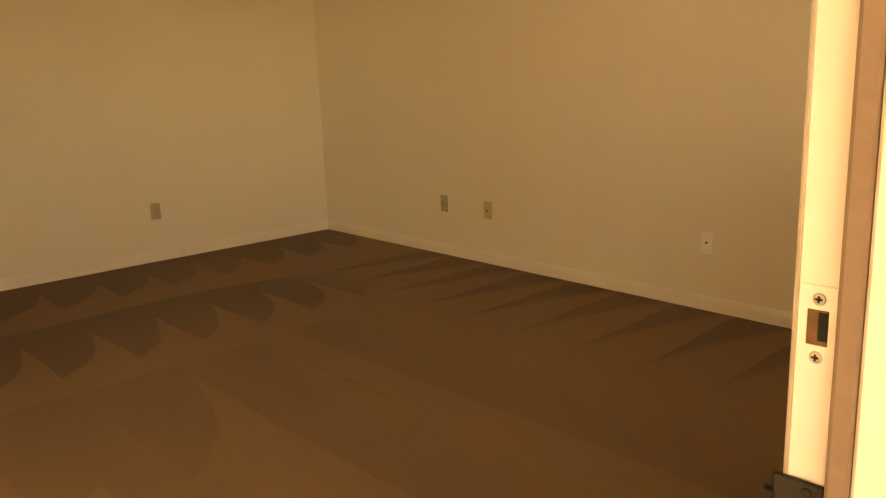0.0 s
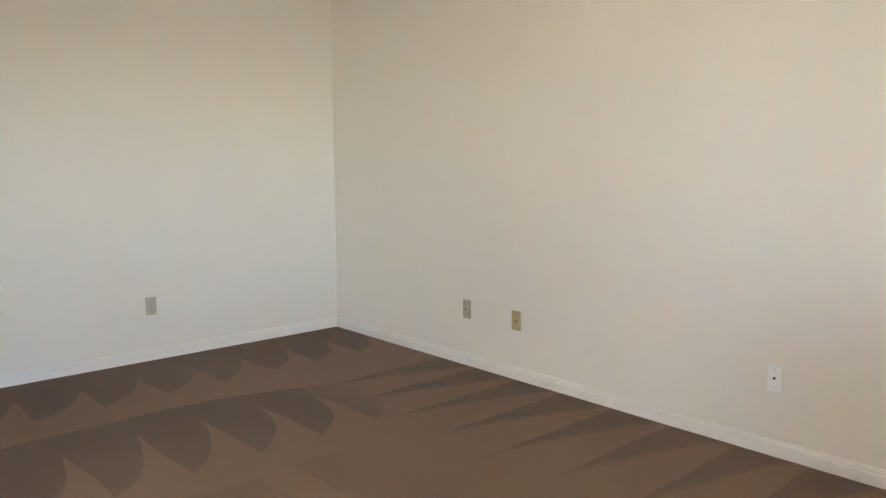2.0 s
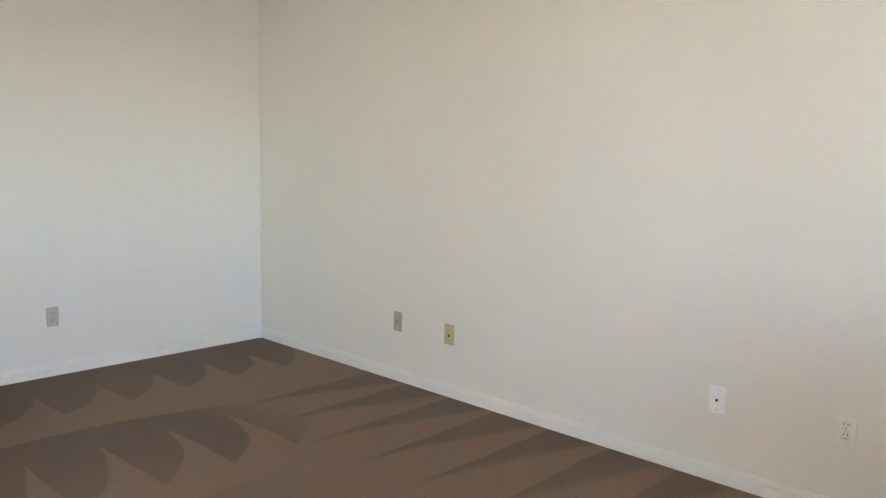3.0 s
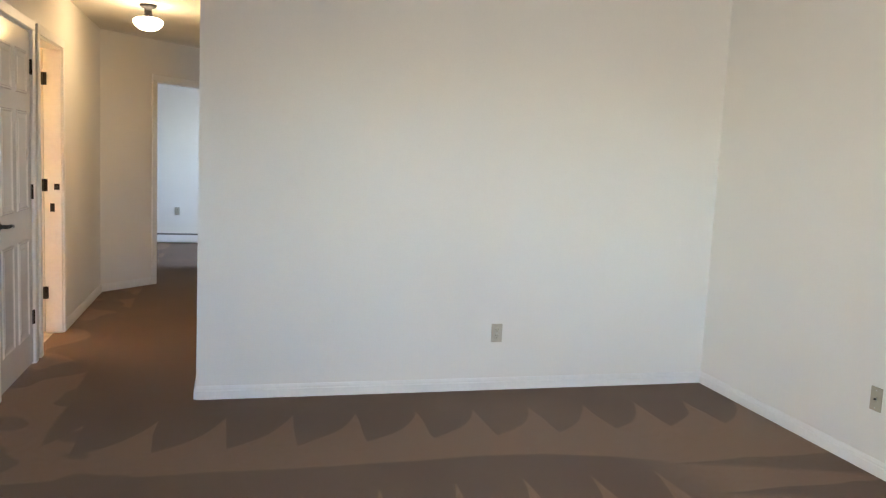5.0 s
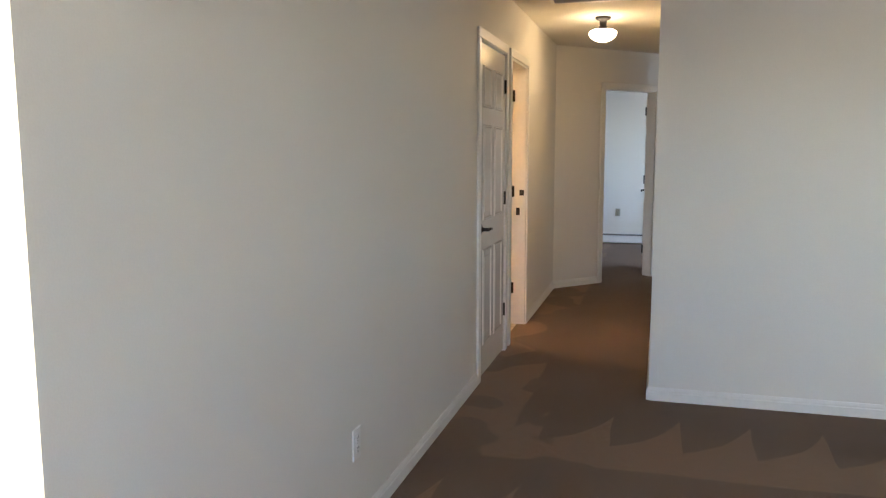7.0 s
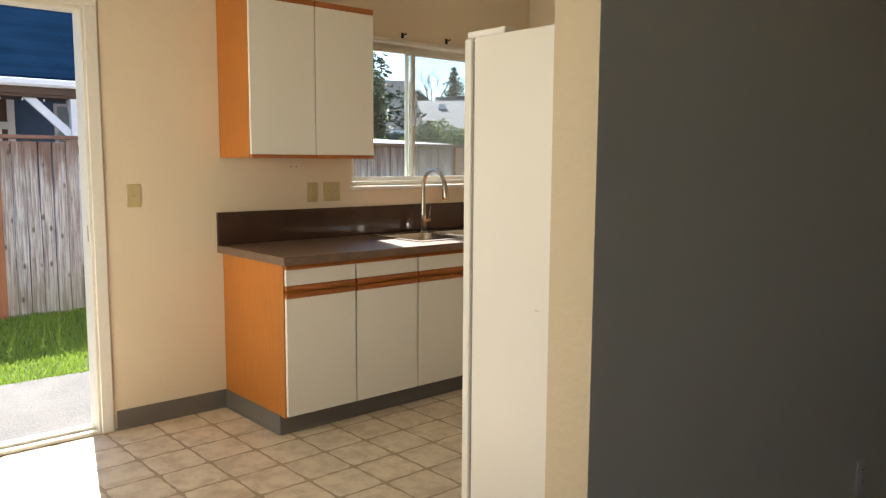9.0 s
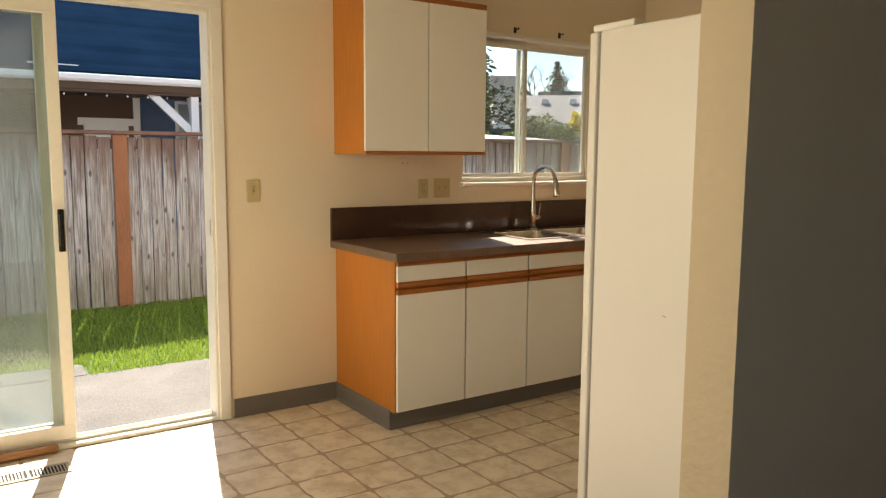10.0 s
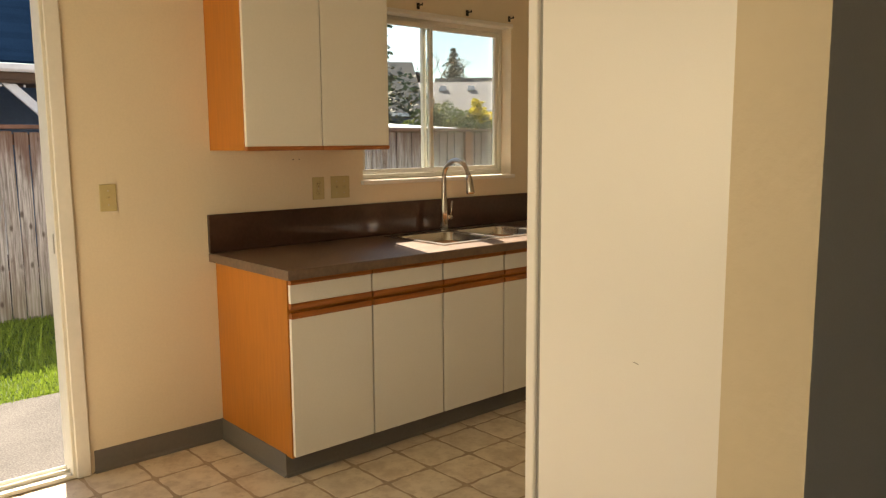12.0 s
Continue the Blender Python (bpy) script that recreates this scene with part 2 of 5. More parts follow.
def carpet_material():
    """Brown cut pile; the nap lies darker where the vacuum cleaner pushed it."""
    mat = bpy.data.materials.new("brown cut pile carpet")
    mat.use_nodes = True
    n = Nodes(mat)
    pos = n.place()
    warp = n.node("TexNoise", Scale=2.3, Detail=2.0)
    n.link(pos, warp.inputs["Vector"])
    sep = n.t.nodes.new("ShaderNodeSeparateXYZ")
    n.link(pos, sep.inputs[0])
    ws = n.t.nodes.new("ShaderNodeSeparateColor")
    n.link(warp.outputs["Color"], ws.inputs[0])
    rag = n.noise(55, 2)
    x = n.m('ADD', sep.outputs[0], n.m('MULTIPLY', n.m('SUBTRACT', ws.outputs[0], 0.5), 0.05))
    y = n.m('ADD', sep.outputs[1], n.m('ADD', n.m('MULTIPLY', n.m('SUBTRACT', ws.outputs[1], 0.5), 0.06),
                                      n.m('MULTIPLY', n.m('SUBTRACT', rag, 0.5), 0.03)))

    def teeth(x0, period, tip, cusp, bend):
        """Saw teeth of dark nap: a straight edge at each tip, then a bow up to the next cusp."""
        u = n.m('FRACT', n.m('DIVIDE', n.m('SUBTRACT', x, x0), period))
        rise = n.m('ADD', n.m('MULTIPLY', u, 1 - bend), n.m('MULTIPLY', n.m('POWER', u, 3.5), bend))
        return n.step(n.m('SUBTRACT', y, n.m('ADD', tip, n.m('MULTIPLY', rise, cusp - tip))), -0.014, 0.014)

    def over(v, a):
        return n.step(v, a - 0.014, a + 0.014)

    def under(v, a):
        return n.m('SUBTRACT', 1.0, over(v, a))

    row_far = n.m('MULTIPLY', teeth(1.505, 0.336, 4.64, 5.07, 0.5), over(x, 0.35))
    band = n.m('SUBTRACT', 4.37, n.m('MULTIPLY', n.step(x, 2.5, 4.2), 0.48))
    row_mid = n.m('MULTIPLY', n.m('MULTIPLY', teeth(1.475, 0.325, 3.50, 4.10, 0.6), n.m('SUBTRACT', 1.0, n.step(n.m('SUBTRACT', y, band), -0.014, 0.014))),
                  n.m('SUBTRACT', 1.0, n.step(x, 2.9, 3.5)))
    v = n.m('FRACT', n.m('DIVIDE', n.m('SUBTRACT', 4.17, y), 0.345))
    w = n.m('MULTIPLY', n.m('POWER', n.m('MAXIMUM', n.m('SUBTRACT', x, 2.98), 0.0), 1.4), 0.78)
    side = n.m('MULTIPLY', n.m('MULTIPLY', n.step(n.m('SUBTRACT', w, v), -0.02, 0.22), under(y, 4.17)), over(x, 3.0))
    row_near = n.m('MULTIPLY', n.m('MULTIPLY', n.m('MULTIPLY', teeth(1.46, 0.41, 2.25, 3.15, 0.6), under(y, 3.27)), under(x, 2.3)), 0.5)
    lane = n.m('FRACT', n.m('DIVIDE', n.m('SUBTRACT', x, 1.86), 0.62))
    streak = n.m('MULTIPLY', n.m('MULTIPLY', n.m('SUBTRACT', 1.0, n.step(lane, 0.05, 0.75)), n.m('MULTIPLY', under(y, 3.3), under(x, 3.04))), 0.5)
    hall = n.m('MULTIPLY', n.step(n.noise(2.1, 1), 0.50, 0.53), n.m('MULTIPLY', over(y, 4.2), under(x, 1.0)))
    tone = n.m('MAXIMUM', n.m('MAXIMUM', row_far, row_mid), n.m('MAXIMUM', n.m('MAXIMUM', side, n.m('MAXIMUM', streak, row_near)), n.m('MULTIPLY', hall, 0.9)))
    patch = n.step(n.noise(1.1, 2), 0.3, 0.7)
    tone = n.m('MULTIPLY', tone, n.m('ADD', 0.62, n.m('MULTIPLY', patch, 0.3)))
    tuft = n.noise(420, 2)
    wide = n.noise(28, 3)
    light = n.mix(tuft, (0.190, 0.117, 0.065), (0.290, 0.190, 0.115))
    dark = n.mix(tuft, (0.10, 0.061, 0.038), (0.165, 0.103, 0.066))
    col = n.mix(tone, light, dark)
    col = n.mix(n.m('MULTIPLY', n.step(wide, 0.35, 0.7), 0.22), col, (0.15, 0.092, 0.057))
    n.link(col, n.bsdf.inputs["Base Color"])
    n.bsdf.inputs["Roughness"].default_value = 0.97
    n.bsdf.inputs["Specular IOR Level"].default_value = 0.1
    n.bsdf.inputs["Sheen Weight"].default_value = 0.15
    n.bump(n.m('ADD', tuft, n.m('MULTIPLY', wide, 0.6)), 0.8, 0.006)
    return mat


M_CARPET = carpet_material()


def tile_material():
    """Printed stone-look vinyl: cream with tan clouds and veins, each piece its own."""
    mat = bpy.data.materials.new("cream stone-look vinyl")
    mat.use_nodes = True
    n = Nodes(mat)
    r = n.rand()
    off = n.t.nodes.new("ShaderNodeVectorMath")
    off.operation = 'ADD'
    n.link(n.own(), off.inputs[0])
    cb = n.t.nodes.new("ShaderNodeCombineXYZ")
    for k in range(3):
        n.link(n.m('MULTIPLY', r, 37.0 + 11 * k), cb.inputs[k])
    n.link(cb.outputs[0], off.inputs[1])
    cloud = n.noise(9, 5, off.outputs[0], rough=0.65)
    vein = n.noise(22, 6, off.outputs[0], rough=0.7)
    col = n.mix(n.step(cloud, 0.38, 0.68), (0.76, 0.665, 0.52), (0.56, 0.455, 0.335))
    col = n.mix(n.m('MULTIPLY', n.step(vein, 0.56, 0.68), 0.40), col, (0.36, 0.27, 0.19))
    col = n.mix(n.m('MULTIPLY', r, 0.2), col, (0.56, 0.49, 0.39))
    n.link(col, n.bsdf.inputs["Base Color"])
    n.link(n.m('ADD', 0.30, n.m('MULTIPLY', cloud, 0.2)), n.bsdf.inputs["Roughness"])
    n.bump(vein, 0.15, 0.001)
    return mat


M_TILE = tile_material()


def board_material():
    """Weathered cedar: grey, streaked along the board, dark knots, rusty drips."""
    mat = bpy.data.materials.new("weathered grey cedar")
    mat.use_nodes = True
    n = Nodes(mat)
    r = n.rand()
    off = n.t.nodes.new("ShaderNodeVectorMath")
    off.operation = 'ADD'
    n.link(n.own(), off.inputs[0])
    cb = n.t.nodes.new("ShaderNodeCombineXYZ")
    for k in range(3):
        n.link(n.m('MULTIPLY', r, 23.0 + 7 * k), cb.inputs[k])
    n.link(cb.outputs[0], off.inputs[1])
    grain = n.noise(30, 5, off.outputs[0], (1, 2.2, 0.10), 0.65)
    streak = n.noise(7, 4, off.outputs[0], (1, 2, 0.25), 0.6)
    vor = n.node("TexVoronoi", Scale=7.5)
    mp = n.t.nodes.new("ShaderNodeMapping")
    mp.inputs["Scale"].default_value = (0.2, 1.3, 0.62)
    n.link(off.outputs[0], mp.inputs["Vector"])
    n.link(mp.outputs["Vector"], vor.inputs["Vector"])
    knot = n.m('SUBTRACT', 1.0, n.step(vor.outputs["Distance"], 0.06, 0.20))
    col = n.mix(n.step(grain, 0.3, 0.7), (0.17, 0.155, 0.16), (0.55, 0.53, 0.56))
    col = n.mix(n.m('MULTIPLY', n.step(streak, 0.48, 0.66), 0.6), col, (0.14, 0.095, 0.085))
    col = n.mix(n.m('MULTIPLY', n.m('SUBTRACT', r, 0.2), 0.2), col, (0.30, 0.19, 0.14))
    zs = n.t.nodes.new("ShaderNodeSeparateXYZ")
    n.link(n.own(), zs.inputs[0])
    drip = n.m('ADD', zs.outputs[2], n.m('MULTIPLY', n.m('SUBTRACT', streak, 0.5), 0.9))
    col = n.mix(n.m('MULTIPLY', n.step(drip, 1.15, 1.6), 0.75), col, (0.13, 0.065, 0.05))
    col = n.mix(n.m('MULTIPLY', n.m('SUBTRACT', 1.0, n.step(drip, 0.1, 0.55)), 0.45), col, (0.19, 0.17, 0.10))
    col = n.mix(n.m('MULTIPLY', knot, 0.8), col, (0.055, 0.034, 0.026))
    n.link(col, n.bsdf.inputs["Base Color"])
    n.bsdf.inputs["Roughness"].default_value = 0.9
    n.bump(grain, 0.5, 0.003)
    return mat


M_BOARD = board_material()


def glass_material(name, haze, tint=(0.95, 0.98, 0.97)):
    """A thin pane: clear, a mirror at grazing angles, with a film of dust."""
    mat = bpy.data.materials.new(name)
    mat.use_nodes = True
    n = Nodes(mat)
    tr = n.node("BsdfTransparent")
    tr.inputs["Color"].default_value = (*tint, 1)
    gl = n.node("BsdfGlossy", Roughness=0.02)
    df = n.node("BsdfDiffuse")
    df.inputs["Color"].default_value = (0.62, 0.66, 0.66, 1)
    fr = n.t.nodes.new("ShaderNodeLayerWeight")
    fr.inputs["Blend"].default_value = 0.5
    gloss = n.m('ADD', 0.035, n.m('MULTIPLY', n.m('POWER', fr.outputs["Facing"], 5.0), 0.9))
    a, b = n.t.nodes.new("ShaderNodeMixShader"), n.t.nodes.new("ShaderNodeMixShader")
    n.link(n.m('MULTIPLY', n.step(n.noise(4, 4), -1.2, 2.2), haze * 2), a.inputs[0])
    n.link(tr.outputs[0], a.inputs[1])
    n.link(df.outputs[0], a.inputs[2])
    n.link(gloss, b.inputs[0])
    n.link(a.outputs[0], b.inputs[1])
    n.link(gl.outputs[0], b.inputs[2])
    n.link(b.outputs[0], n.t.nodes["Material Output"].inputs["Surface"])
    return mat


M_GLASS = glass_material("window glass", 0.03)
M_GLASS_DUSTY = glass_material("dusty door glass", 0.10, (0.79, 0.86, 0.90))
M_SCREEN = glass_material("insect screen", 0.07, (0.86, 0.87, 0.88))


def glow_material(name, color, strength):
    mat = bpy.data.materials.new(name)
    mat.use_nodes = True
    n = Nodes(mat)
    n.bsdf.inputs["Base Color"].default_value = (0.8, 0.75, 0.65, 1)
    n.bsdf.inputs["Emission Color"].default_value = (*color, 1)
    n.bsdf.inputs["Emission Strength"].default_value = strength
    return mat


M_SHADE = glow_material("lit frosted glass", (1.0, 0.72, 0.38), 0.7)
M_BULB = glow_material("lit vanity bulb", (1.0, 0.7, 0.4), 6.0)


# ------------------------------------------------------------ mesh helpers
def part(name, bm, mat, parent=None, label=""):
    me = bpy.data.meshes.new(name)
    bm.to_mesh(me)
    bm.free()
    me.materials.append(mat)
    ob = new(name, me)
    if parent is not None:
        ob.parent = parent
    return tagged(ob, label=label)


def thing(name, label, category, m=None, group=""):
    ob = new(name)
    ob.empty_display_size = 0.1
    if m is not None:
        ob.matrix_world = m
    return tagged(ob, label=label, category=category, group=group)


def add_box(bm, x0, x1, y0, y1, z0, z1, bevel=0.0, seg=1):
    r = bmesh.ops.create_cube(bm, size=1)
    for v in r["verts"]:
        v.co = ((x0 + x1) / 2 + v.co.x * (x1 - x0), (y0 + y1) / 2 + v.co.y * (y1 - y0), (z0 + z1) / 2 + v.co.z * (z1 - z0))
    if bevel:
        edges = list({e for v in r["verts"] for e in v.link_edges})
        bmesh.ops.bevel(bm, geom=edges, offset=bevel, segments=seg, affect='EDGES', profile=0.5)
    return bm


def box(x0, x1, y0, y1, z0, z1, bevel=0.0, seg=1):
    return add_box(bmesh.new(), x0, x1, y0, y1, z0, z1, bevel, seg)


def add_lathe(bm, profile, m, n=24):
    """Turn (radius, height) pairs about the z axis of m."""
    rings = []
    for r, h in profile:
        rings.append([bm.verts.new(m @ Vector((max(r, 1e-4) * math.cos(2 * math.pi * k / n), max(r, 1e-4) * math.sin(2 * math.pi * k / n), h))) for k in range(n)])
    for a, b in zip(rings, rings[1:]):
        for k in range(n):
            f = bm.faces.new((a[k], a[(k + 1) % n], b[(k + 1) % n], b[k]))
            f.smooth = True
    bm.faces.new(list(reversed(rings[0])))
    bm.faces.new(rings[-1])
    return bm


def lathe(profile, m, n=24):
    return add_lathe(bmesh.new(), profile, m, n)


def add_tube(bm, pts, radii, n=12):
    """A round bar along a line of points."""
    pts = [Vector(p) for p in pts]
    if isinstance(radii, (int, float)):
        radii = [radii] * len(pts)
    rings, side = [], None
    for k, p in enumerate(pts):
        d = (pts[min(k + 1, len(pts) - 1)] - pts[max(k - 1, 0)]).normalized()
        if side is None:
            side = d.cross(Vector((0.3, 0.9, 0.2))).normalized()
        side = (side - d * side.dot(d)).normalized()
        up = d.cross(side)
        rings.append([bm.verts.new(p + radii[k] * (side * math.cos(2 * math.pi * j / n) + up * math.sin(2 * math.pi * j / n))) for j in range(n)])
    for a, b in zip(rings, rings[1:]):
        for j in range(n):
            f = bm.faces.new((a[j], a[(j + 1) % n], b[(j + 1) % n], b[j]))
            f.smooth = True
    bm.faces.new(list(reversed(rings[0])))
    bm.faces.new(rings[-1])
    return bm


def tube(pts, radii, n=12):
    return add_tube(bmesh.new(), pts, radii, n)


def add_loft(bm, loops):
    """Nested rectangles (x0, x1, z0, z1, y): the profile of a moulded panel, open at the back."""
    rings = [[bm.verts.new(c) for c in ((a, y, e), (b, y, e), (b, y, f), (a, y, f))] for a, b, e, f, y in loops]
    for p, q in zip(rings, rings[1:]):
        for k in range(4):
            bm.faces.new((p[k], p[(k + 1) % 4], q[(k + 1) % 4], q[k]))
    bm.faces.new(rings[-1])
    return bm


def extruded(outline, depth, m):
    """A flat outline (x, z) given depth along y, posed by m."""
    bm = bmesh.new()
    a = [bm.verts.new(m @ Vector((x, 0, z))) for x, z in outline]
    b = [bm.verts.new(m @ Vector((x, depth, z))) for x, z in outline]
    bm.faces.new(a)
    bm.faces.new(list(reversed(b)))
    k = len(a)
    for i in range(k):
        bm.faces.new((a[i], b[i], b[(i + 1) % k], a[(i + 1) % k]))
    bmesh.ops.recalc_face_normals(bm, faces=bm.faces)
    return bm


def along(p0, p1):
    """The pose whose x runs from p0 to p1 on the floor; y is to its left."""
    a = math.atan2(p1[1] - p0[1], p1[0] - p0[0])
    return Matrix.Translation((p0[0], p0[1], 0)) @ Matrix.Rotation(a, 4, 'Z')


def slab(us, vs, holes, place):
    """One closed solid over a grid of cells with the cells in holes (u0, u1, v0, v1) left out."""
    bm = bmesh.new()
    verts = {}

    def vert(i, j, w):
        if (i, j, w) not in verts:
            verts[i, j, w] = bm.verts.new(place(us[i], vs[j], w))
        return verts[i, j, w]

    def solid(i, j):
        if not (0 <= i < len(us) - 1 and 0 <= j < len(vs) - 1):
            return False
        u, v = (us[i] + us[i + 1]) / 2, (vs[j] + vs[j + 1]) / 2
        return not any(a < u < b and c < v < d for a, b, c, d in holes)

    for i in range(len(us) - 1):
        for j in range(len(vs) - 1):
            if not solid(i, j):
                continue
            ring = ((i, j), (i + 1, j), (i + 1, j + 1), (i, j + 1))
            for w in (0, 1):
                bm.faces.new([vert(a, b, w) for a, b in ring])
            for k, (di, dj) in enumerate(((0, -1), (1, 0), (0, 1), (-1, 0))):
                if not solid(i + di, j + dj):
                    p, q = ring[k], ring[(k + 1) % 4]
                    bm.faces.new((vert(*p, 0), vert(*q, 0), vert(*q, 1), vert(*p, 1)))
    bmesh.ops.recalc_face_normals(bm, faces=bm.faces)
    return bm


def wall(name, p0, p1, thick, height, mat, openings=(), label=""):
    """A wall whose seen face runs from p0 to p1 with the room on its left; openings are (s0, s1, z0, z1)."""
    length = math.hypot(p1[0] - p0[0], p1[1] - p0[1])
    bm = slab(sorted({0.0, length, *(v for o in openings for v in o[:2])}), sorted({0.0, height, *(v for o in openings for v in o[2:])}),
              openings, lambda u, v, w: (u, -thick * w, v))
    ob = part(name, bm, mat)
    ob.matrix_world = along(p0, p1)
    return tagged(ob, kind="structure", label=label)


def skirting(p0, p1, h=0.075, t=0.013):
    """A moulded skirting board along a wall, room on the left."""
    length = math.hypot(p1[0] - p0[0], p1[1] - p0[1])
    prof = [(0, 0), (t, 0), (t, h * 0.62), (t * 0.72, h * 0.70), (t * 0.72, h * 0.8), (t * 0.35, h), (0, h)]
    bm = bmesh.new()
    a = [bm.verts.new((0, y, z)) for y, z in prof]
    b = [bm.verts.new((length, y, z)) for y, z in prof]
    bm.faces.new(a)
    bm.faces.new(list(reversed(b)))
    for i in range(len(prof)):
        j = (i + 1) % len(prof)
        bm.faces.new((a[i], b[i], b[j], a[j]))
    bmesh.ops.recalc_face_normals(bm, faces=bm.faces)
    ob = part("baseboard", bm, M_TRIM)
    ob.matrix_world = along(p0, p1)
    return tagged(ob, kind="structure", label="white painted moulded skirting board")


def casing(m, s0, s1, top, name="trim", w=0.058, t=0.016):
    """Door casing round an opening on a wall's face: two legs and a head."""
    bm = bmesh.new()
    add_box(bm, s0 - w, s0, 0, t, 0, top, 0.004)
    add_box(bm, s1, s1 + w, 0, t, 0, top, 0.004)
    add_box(bm, s0 - w, s1 + w, 0, t, top, top + w, 0.004)
    ob = part(name, bm, M_TRIM)
    ob.matrix_world = m
    return tagged(ob, kind="structure", label="white painted door casing")


# ------------------------------------------------------------ the plan
H = 2.44                     # ceiling
XK = -3.034                  # kitchen wall with sliding door and window
FRONT = 0.322                # inner face of the front wall
BACK = 5.416                 # back wall of the living room
KEND = 5.20                  # far wall of the kitchen
R0, R1 = (4.004, FRONT), (4.21, BACK)

floor = tagged(part("floor", box(-0.06, 4.4, FRONT - 0.07, 14.2, -0.12, 0.0), M_CARPET), kind="structure", label="brown carpet with vacuum cleaner marks")
kfloor = tagged(part("floor_kitchen", box(XK - 0.02, -0.064, FRONT - 0.07, KEND + 0.1, -0.12, -0.003), M_GROUT), kind="structure", label="cream stone-look vinyl kitchen floor")
bfloor = tagged(part("floor_bath", box(-2.0, -0.064, 6.2, 8.4, -0.12, -0.003), M_TILE), kind="structure", label="vinyl bathroom floor")

HL = 2.60                    # living room and kitchen stand a little higher
wall("wall_right", R0, R1, 0.12, HL, M_WALL_LIV)
wall("wall_back", (R1[0], BACK), (1.005, BACK), 0.115, HL, M_WALL_LIV)
# hall: its two long sides and the slanting end with the bedroom's doorway
CL0, CL1, BA0, BA1 = 5.49, 6.27, 6.46, 7.15
LEND = 2.076
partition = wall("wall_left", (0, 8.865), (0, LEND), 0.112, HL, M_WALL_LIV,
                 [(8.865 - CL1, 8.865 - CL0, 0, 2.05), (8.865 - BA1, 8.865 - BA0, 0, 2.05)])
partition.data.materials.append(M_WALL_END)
for face in partition.data.polygons:       # a darker cream than the kitchen walls' covers the end and the kitchen side
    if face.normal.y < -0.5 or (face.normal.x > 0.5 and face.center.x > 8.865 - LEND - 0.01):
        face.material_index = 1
wall("wall_hall_right", (1.005, BACK + 0.115), (1.005, 9.80), 0.115, H, M_WALL_LIV)
DIAG0, DIAG1 = (1.02, 9.975), (0.0, 8.865)
DLEN = math.hypot(DIAG1[0] - DIAG0[0], DIAG1[1] - DIAG0[1])
BED = (DLEN - 0.66 - 0.76, DLEN - 0.66)
wall("wall_hall_end", DIAG0, DIAG1, 0.115, H, M_WALL_LIV, [(BED[0], BED[1], 0, 2.045)])
# bedroom
wall("wall_bedroom_far", (3.0, 13.05), (-2.0, 13.05), 0.12, H, M_WALL_LIV)
wall("wall_bedroom_right", (3.0, 9.7), (3.0, 13.05), 0.12, H, M_WALL_LIV, [(0.95, 2.45, 0.9, 2.1)])
wall("wall_bedroom_left", (-2.0, 13.05), (-2.0, 8.98), 0.12, H, M_WALL_LIV)
wall("wall_bedroom_near", (-2.0, 8.98), (-0.10, 8.98), 0.12, H, M_WALL_LIV)
wall("wall_bedroom_side", (1.12, 9.92), (3.0, 9.92), 0.12, H, M_WALL_LIV)
# bathroom
wall("wall_bath_far", (-0.112, 8.2), (-1.9, 8.2), 0.1, H, M_WALL)
wall("wall_bath_left", (-1.9, 8.2), (-1.9, 6.3), 0.1, H, M_WALL)
wall("wall_bath_near", (-1.9, 6.36), (-0.112, 6.36), 0.1, H, M_WALL)
# kitchen and dining
SL0, SL1 = 0.62, 2.085       # sliding door opening
KW0, KW1, KZ0, KZ1 = 3.615, 4.76, 1.215, 2.115
wall("wall_kitchen", (XK, KEND), (XK, FRONT - 0.145), 0.145, HL, M_WALL,
     [(KEND - SL1, KEND - SL0, 0, 2.095), (KEND - KW1, KEND - KW0, KZ0, KZ1)])
wall("wall_kitchen_far", (-0.112, KEND), (XK - 0.145, KEND), 0.1, HL, M_WALL)
D0, D1 = 0.285, 1.150        # entrance
wall("wall_front", (XK, FRONT), (4.15, FRONT), 0.145, HL, M_WALL,
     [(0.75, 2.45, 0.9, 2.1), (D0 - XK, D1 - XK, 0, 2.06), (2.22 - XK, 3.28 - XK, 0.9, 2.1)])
for nm, x0, x1, y0, y1, z in (("ceiling", -3.2, 4.4, 0.19, 5.425, HL), ("ceiling_hall", -3.2, 4.4, 5.42, 14.2, H)):
    tagged(part(nm, box(x0, x1, y0, y1, z, z + 0.2), M_CEIL), kind="structure", label="cream textured ceiling")

for p0, p1 in (((R0[0], FRONT), R1), ((R1[0], BACK), (1.005, BACK)), ((0, CL0 - 0.06), (0, LEND)), ((0, 8.865), (0, BA1 + 0.06)),
               ((1.005, BACK), (1.005, 9.80)), ((D1 + 0.07, FRONT), (4.0, FRONT))):
    skirting(p0, p1)
dm = along(DIAG0, DIAG1)
skirting(tuple((dm @ Vector((BED[1] + 0.06, 0, 0)))[:2]), DIAG1)
skirting((0.0, LEND), (-0.112, LEND), 0.07, 0.01)


